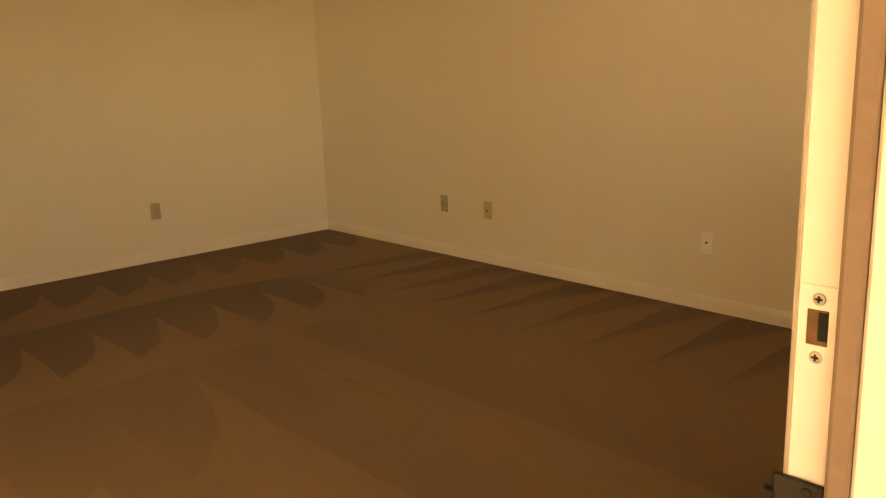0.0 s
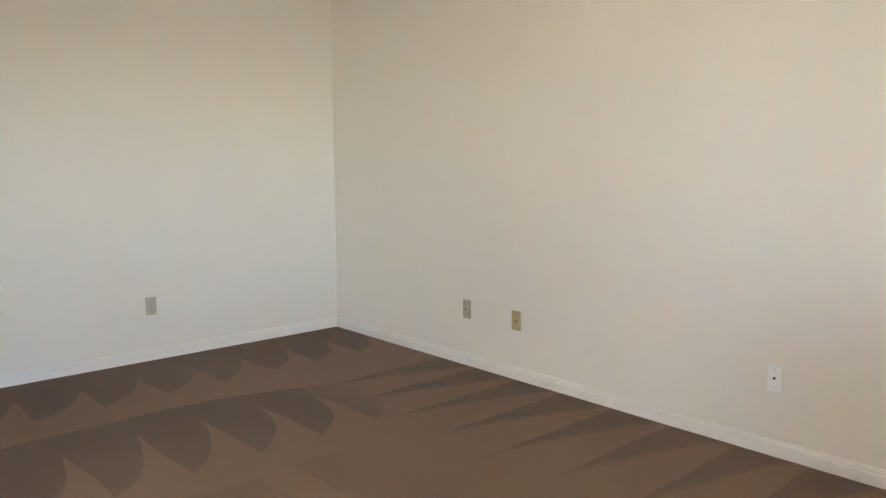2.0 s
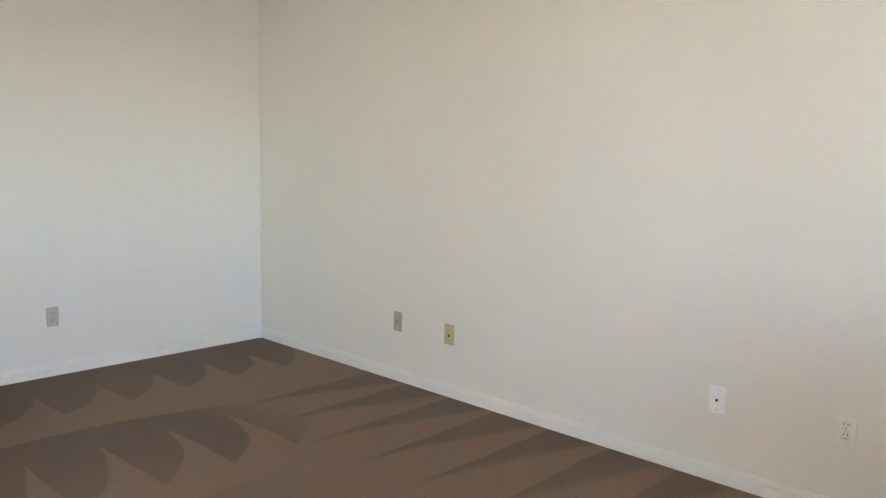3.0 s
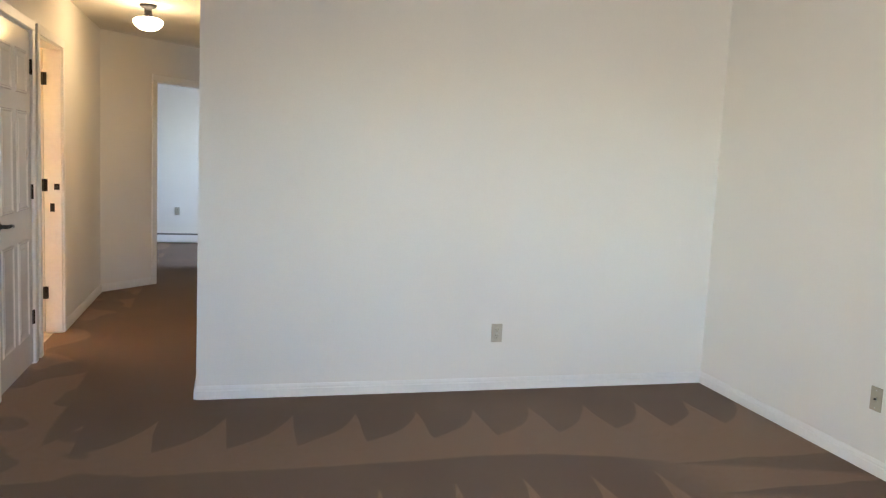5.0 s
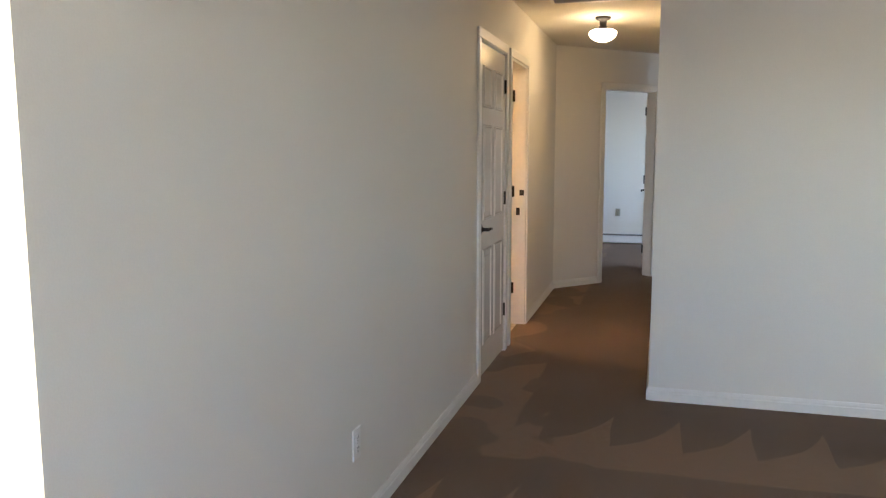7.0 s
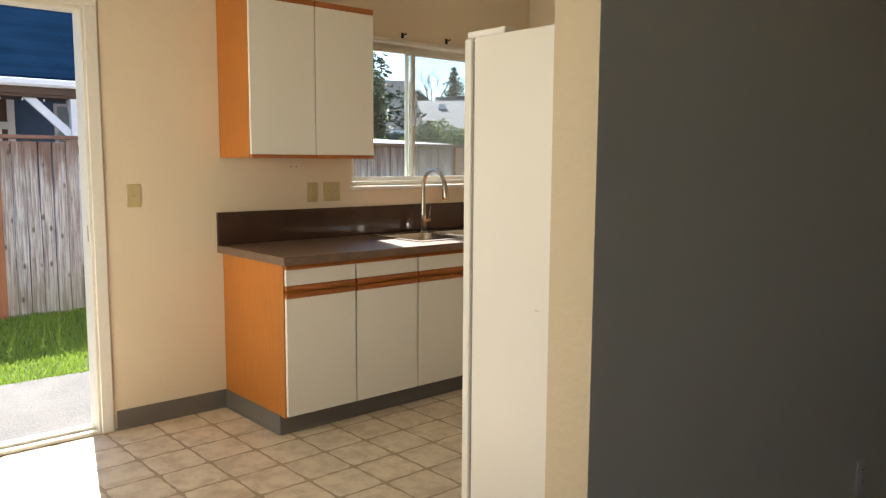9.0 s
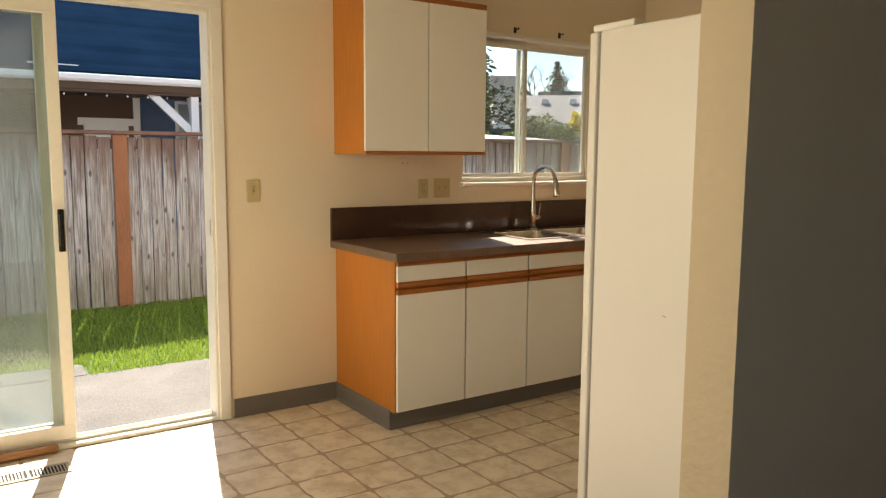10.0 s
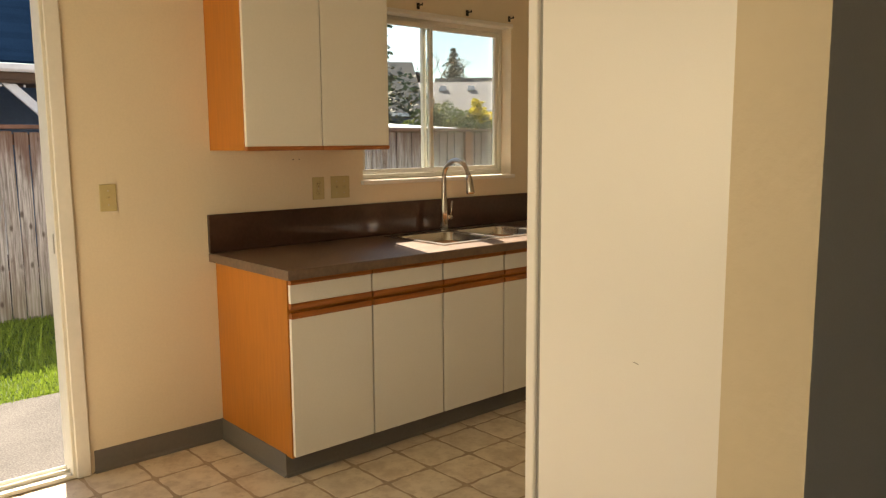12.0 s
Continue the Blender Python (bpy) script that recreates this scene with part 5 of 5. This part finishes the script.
broadleaf("laurel_tree", (-11.6, 10.06, -0.13), 2.95, 0.42, "dark evergreen broadleaf tree behind the fence", M_LEAF, 11, 34, 80, 0.045)
broadleaf("flowering_shrub", (-11.55, 12.78, -0.13), 2.5, 0.42, "shrub with yellow spring blossom", M_YELLOW, 13, 22, 110, 0.05)
for k, (px, py, ph, ps) in enumerate(((-11.6, 11.2, 1.95, 0.65), (-12.0, 11.9, 2.1, 0.7), (-11.4, 12.4, 2.05, 0.65), (-12.6, 12.7, 2.2, 0.7), (-11.2, 13.1, 1.9, 0.65))):
    broadleaf("green_shrub", (px, py, -0.13), ph, ps, "leafy olive green shrub behind the fence", M_HEDGE, 14 + k, 30, 120, 0.05)
broadleaf("grey_shrub", (-10.6, 11.6, -0.13), 1.9, 0.6, "twiggy grey green shrub behind the fence", M_LEAF, 26, 22, 60, 0.045)


def bare_tree(base, height, seed):
    r = random.Random(seed)
    top = thing("bare_tree", "bare leafless tree in the distance", "tree", Matrix.Translation(base))
    bm = bmesh.new()

    def limb(p, d, length, rad, depth):
        q = p + d * length
        add_tube(bm, [p, p.lerp(q, 0.5) + Vector((r.uniform(-1, 1), r.uniform(-1, 1), 0)) * length * 0.08, q], [rad, rad * 0.8, rad * 0.6], 5)
        if depth:
            for _ in range(3):
                v = (d + Vector((r.uniform(-1, 1), r.uniform(-1, 1), r.uniform(-0.1, 0.7))) * 0.75).normalized()
                limb(q, v, length * r.uniform(0.6, 0.8), rad * 0.55, depth - 1)

    limb(Vector((0, 0, 0)), Vector((0, 0, 1)), height * 0.36, 0.14, 4)
    part("trunk", bm, M_BARK, top)


bare_tree((-37.0, 33.4, -0.13), 7.0, 21)


def sword_plant(base):
    r = random.Random(31)
    top = thing("yucca_plant", "spiky light green yucca behind the fence", "plant", Matrix.Translation(base))
    part("stem", tube([(0, 0, 0), (0.02, 0, 0.8), (0, 0, 1.55)], [0.06, 0.055, 0.05], 8), M_BARK, top)
    bm = bmesh.new()
    for k in range(70):
        a, e = r.uniform(0, 6.283), r.uniform(0.0, 1.35)
        d = Vector((math.cos(a) * math.cos(e), math.sin(a) * math.cos(e), math.sin(e)))
        s = d.cross(Vector((0, 0, 1))).normalized() * 0.018
        p = Vector((0, 0, 1.5))
        ln = r.uniform(0.35, 0.6)
        b, c = p + d * ln * 0.6, p + d * ln - Vector((0, 0, 0.08))
        bm.faces.new([bm.verts.new(v) for v in (p - s, p + s, b + s * 0.8, b - s * 0.8)])
        bm.faces.new([bm.verts.new(v) for v in (b - s * 0.8, b + s * 0.8, c)])
    part("leaves", bm, M_BLADE, top)


sword_plant((-10.3, 9.3, -0.13))


# ------------------------------------------------------------ neighbours
def shingle_slope(parent, x0, z0, x1, z1, y0, y1, courses, mat):
    """A roof slope of overlapping courses from the eave up."""
    run, rise = x1 - x0, z1 - z0
    ln = math.hypot(run, rise)
    ang = math.atan2(rise, -run)
    step = ln / courses
    for k in range(courses):
        b = box(0, step * 1.12, 0, y1 - y0, 0, 0.03)
        c = part("shingle_course", b, mat, parent)
        t = k / courses
        c.matrix_basis = Matrix.Translation((x0 + run * t, y0, z0 + rise * t)) @ Matrix.Rotation(math.pi, 4, 'Z') @ Matrix.Rotation(-ang - 0.03, 4, 'Y') @ Matrix.Translation((0, -(y1 - y0), 0))


def neighbour():
    top = thing("neighbour_house", "neighbouring house with blue grey shingle roof and covered patio", "house", pose(0, 0, 0))
    ye0, ye1 = -6.0, 7.4
    part("wall", box(-14.6, -12.0, -6, 3.76, -0.13, 2.45), M_BROWN, top, "brown painted house wall")
    part("wall", box(-14.6, -12.6, 3.762, 7.0, -0.13, 2.45), M_BLUE, top, "blue sided house wall")
    part("corner_board", box(-12.0, -11.97, 3.70, 3.80, -0.13, 2.4), M_WHITEX, top)
    roof = part("roof", box(-19.4, -14.9, ye0, ye1, 4.4, 4.75), M_SHINGLE, top)
    shingle_slope(roof, -9.42, 2.33, -15.4, 5.05, ye0, ye1, 52, M_SHINGLE)
    part("soffit", box(-12.0, -9.5, ye0, ye1, 2.235, 2.262), M_BROWN, top)
    g = part("gutter", extruded([(-9.44, 2.232), (-9.36, 2.232), (-9.335, 2.26), (-9.335, 2.318), (-9.35, 2.318), (-9.352, 2.262), (-9.368, 2.246), (-9.425, 2.246), (-9.425, 2.318), (-9.44, 2.318)], ye1 - ye0, Matrix.Translation((0, ye0, 0))), M_GUTTER, top, "white gutter")
    part("fascia", box(-9.48, -9.445, ye0, ye1, 2.15, 2.32), M_BROWN, top)
    part("beam", box(-9.60, -9.49, ye0, ye1, 2.115, 2.232), M_BROWN, top)
    part("post", box(-9.60, -9.49, 3.87, 3.97, -0.13, 2.114, 0.004), M_WHITEX, top, "white patio post")
    part("brace", extruded([(3.34, 2.113), (3.48, 2.113), (3.869, 1.74), (3.869, 1.60)], 0.05, Matrix.Translation((-9.52, 0, 0)) @ Matrix.Rotation(math.pi / 2, 4, 'Z')), M_WHITEX, top, "white diagonal brace")
    part("brace", extruded([(0.08, 2.113), (0.20, 2.113), (0.0, 1.74), (0.0, 1.60)], 0.05, Matrix.Translation((-9.60, 3.95, 0)) @ Matrix.Rotation(math.pi, 4, 'Z')), M_WHITEX, top)
    d = part("door_trim", box(-12.0, -11.965, 2.90, 3.70, 1.80, 1.91), M_WHITEX, top)
    part("back_door", box(-12.0, -11.975, 2.98, 3.62, -0.1, 1.80), M_WHITEX, top)
    w = part("window", box(-12.6, -12.575, 4.50, 5.15, 1.1, 2.25), M_WHITEX, top)
    part("pane", box(-12.575, -12.57, 4.55, 5.10, 1.15, 2.20), M_GLASS_DUSTY, w)
    for k in range(26):
        part("siding_board", box(-12.602, -12.588, 3.765, 7.0, -0.1 + 0.095 * k, -0.012 + 0.095 * k), M_BLUE, top)
    wire = part("light_string", tube([(-9.46, 2.0 + 0.12 * k, 2.105 - 0.02 * (1 - math.cos(k * 1.57)) / 2) for k in range(14)], 0.003, 5), M_BLACK, top)
    for k in range(7):
        part("bulb", lathe([(0.004, 0), (0.011, -0.012), (0.012, -0.02), (0.003, -0.032)], Matrix.Translation((-9.46, 2.12 + 0.24 * k, 2.095)), 10), M_WHITEX, wire)
    part("roof_flashing", extruded([(2.0, 2.40), (2.50, 2.40), (2.56, 2.435), (2.0, 2.445)], 0.25, Matrix.Translation((-9.55, 0, 0)) @ Matrix.Rotation(math.pi / 2, 4, 'Z')), M_GUTTER, top)


neighbour()


def gable_house(name, label, m, w, d, eave, ridge, roof, wallm, vents):
    """A far house: x along the ridge, y towards the garden."""
    top = thing(name, label, "house", m)
    part("wall", box(-w / 2, w / 2, -d / 2, d / 2, 0, eave), wallm, top)
    o = 0.4
    bm = bmesh.new()
    for sy in (1, -1):
        a = [bm.verts.new(c) for c in ((-w / 2 - o, sy * (d / 2 + o), eave - 0.1), (w / 2 + o, sy * (d / 2 + o), eave - 0.1), (w / 2 + o, 0, ridge), (-w / 2 - o, 0, ridge))]
        b = [bm.verts.new(v.co + Vector((0, 0, -0.12))) for v in a]
        bm.faces.new(a)
        bm.faces.new(list(reversed(b)))
        for k in range(4):
            bm.faces.new((a[k], b[k], b[(k + 1) % 4], a[(k + 1) % 4]))
    bmesh.ops.recalc_face_normals(bm, faces=bm.faces)
    rf = part("roof", bm, roof, top)
    for k in range(vents):
        x = -w / 2 + 1.2 + k * 1.15
        y, z = d * 0.17, ridge - (ridge - eave) * 0.30
        v = part("roof_vent", extruded([(-0.16, -0.05), (0.16, -0.05), (0.13, 0.14), (-0.13, 0.14)], 0.3, Matrix.Translation((x, y - 0.15, z))), M_GUTTER, rf)
    part("gutter", box(-w / 2 - o, w / 2 + o, d / 2 + o, d / 2 + o + 0.1, eave - 0.17, eave - 0.06), M_GUTTER, top)
    for k in range(3):
        x = -w / 2 + w * (k + 0.5) / 3
        win = part("window", box(x - 0.6, x + 0.6, d / 2, d / 2 + 0.05, 0.9, 2.1), M_WHITEX, top)
        part("pane", box(x - 0.53, x + 0.53, d / 2 + 0.05, d / 2 + 0.056, 0.97, 2.03), M_GLASS_DUSTY, win)
    return top


gable_house("far_house", "distant house with light grey shingle roof and vents", pose(-25.2, 23.0, -0.13, 0, 0, 226), 13.0, 7.0, 2.8, 4.1, M_ROOFGREY, M_WHITEX, 10)
gable_house("far_house", "distant house with dark gable roof", pose(-34.5, 30.4, -0.13, 0, 0, 137), 7.0, 5.0, 3.0, 5.3, M_ROOFDARK, M_BLUE, 0)
gable_house("far_house", "house with blue grey roof behind the trees", pose(-23.6, 17.4, -0.13, 0, 0, 240), 4.6, 5.0, 2.6, 4.5, M_ROOFDARK, M_BLUE, 0)
gable_house("far_house", "distant house with dark grey roof beyond the fir", pose(-35.5, 37.5, -0.13, 0, 0, 222), 7.0, 5.0, 3.2, 5.7, M_ROOFDARK, M_WHITEX, 0)
shed = thing("garden_shed", "low garden shed with bright metal roof behind the fence", "shed", pose(-9.6, 8.5, -0.13))
part("wall", box(-0.9, 0.9, -0.7, 0.7, 0, 1.72), M_BROWN, shed)
part("roof", extruded([(-1.05, 1.86), (1.1, 1.74), (1.1, 1.77), (-1.05, 1.90)], 1.7, Matrix.Translation((0, -0.85, 0))), M_GUTTER, shed, "bright metal roof")
hose = thing("garden_hose", "white garden hose looped over the fence", "hose", pose(-6.93, 5.55, 0.9))
part("loop", tube([(0, 0.28 * math.cos(t * 0.35), 0.36 * math.sin(t * 0.35)) for t in range(0, 11)], 0.012, 8), M_WHITEX, hose)


# ------------------------------------------------------------ fence, board by board
def fence():
    top = thing("garden_fence", "weathered grey cedar board fence with reddish posts and cap", "fence", pose(-7.0, 0, 0))
    y0, y1 = -2.2, 11.6
    part("cap_rail", box(-0.07, 0.075, y0, y1, 1.555, 1.59, 0.004), M_CAP, top, "reddish brown cap rail")
    for z in (0.25, 1.42):
        part("rail", box(-0.075, -0.028, y0, y1, z, z + 0.09), M_CAP, top)
    variants = []
    r = random.Random(9)
    for k in range(6):
        w, h = 0.1055 + 0.003 * (k % 3), 1.625
        bm = box(-0.01, 0.01, 0, w, 0, h, 0.002)
        bmesh.ops.subdivide_edges(bm, edges=[e for e in bm.edges if abs(e.verts[0].co.z - e.verts[1].co.z) > 1], cuts=3)
        for v in bm.verts:
            v.co.x += 0.006 * math.sin(v.co.z * 2.1 + k * 1.9)
            v.co.y += 0.003 * math.sin(v.co.z * 3.0 + k)
        me = bpy.data.meshes.new("fence_board")
        bm.to_mesh(me)
        bm.free()
        me.materials.append(M_BOARD)
        variants.append(me)
    y = y0
    while y < y1 - 0.11:
        ob = new("fence_board", variants[r.randrange(6)])
        ob.parent = top
        ob.matrix_basis = pose(r.uniform(-0.004, 0.004), y, -0.085 + r.uniform(-0.015, 0.012), 0, r.uniform(-0.4, 0.4), 0)
        y += 0.1155 + r.uniform(0.0, 0.004)
    for k in range(-2, 5):
        yy = 2.385 + 2.83 * k
        if y0 < yy < y1:
            part("post", box(0.014, 0.055, yy, yy + 0.128, -0.13, 1.554, 0.003), M_POST, top, "reddish brown stained post board")


fence()


# ------------------------------------------------------------ kitchen floor, piece by piece
def kitchen_tiles():
    pitch, gap = 0.2355, 0.011
    meshes = []
    r = random.Random(17)
    s = (pitch - gap) / 2
    for k in range(4):
        bm = bmesh.new()
        ring, ring2 = [], []
        n = 6
        for side in range(4):
            for j in range(n):
                t = -1 + 2 * j / n
                x, y = ((t, -1), (1, t), (-t, 1), (-1, -t))[side]
                wob = 0.0050 * r.uniform(-1, 0.6) if j else -0.006
                ring.append(bm.verts.new((x * (s + wob), y * (s + wob), 0.0)))
                ring2.append(bm.verts.new((x * (s + wob - 0.0015), y * (s + wob - 0.0015), 0.0016)))
        for j in range(len(ring)):
            i = (j + 1) % len(ring)
            bm.faces.new((ring[j], ring[i], ring2[i], ring2[j]))
        bm.faces.new(ring2)
        me = bpy.data.meshes.new("tile")
        bm.to_mesh(me)
        bm.free()
        me.materials.append(M_TILE)
        meshes.append(me)
    x = -2.57 + pitch / 2 - pitch * 2
    while x < -0.18:
        y = 2.33 + pitch / 2 - pitch * 8
        while y < KEND - 0.1:
            hidden = (x < TOE - 0.12 and y > CY0 + 0.13) or y < FRONT + 0.1 or x < XK + 0.1
            if not hidden:
                ob = new("tile", meshes[r.randrange(4)])
                ob.parent = kfloor
                ob.matrix_basis = pose(x, y, -0.0032, 0, 0, 90 * r.randrange(4))
            y += pitch
        x += pitch


kitchen_tiles()
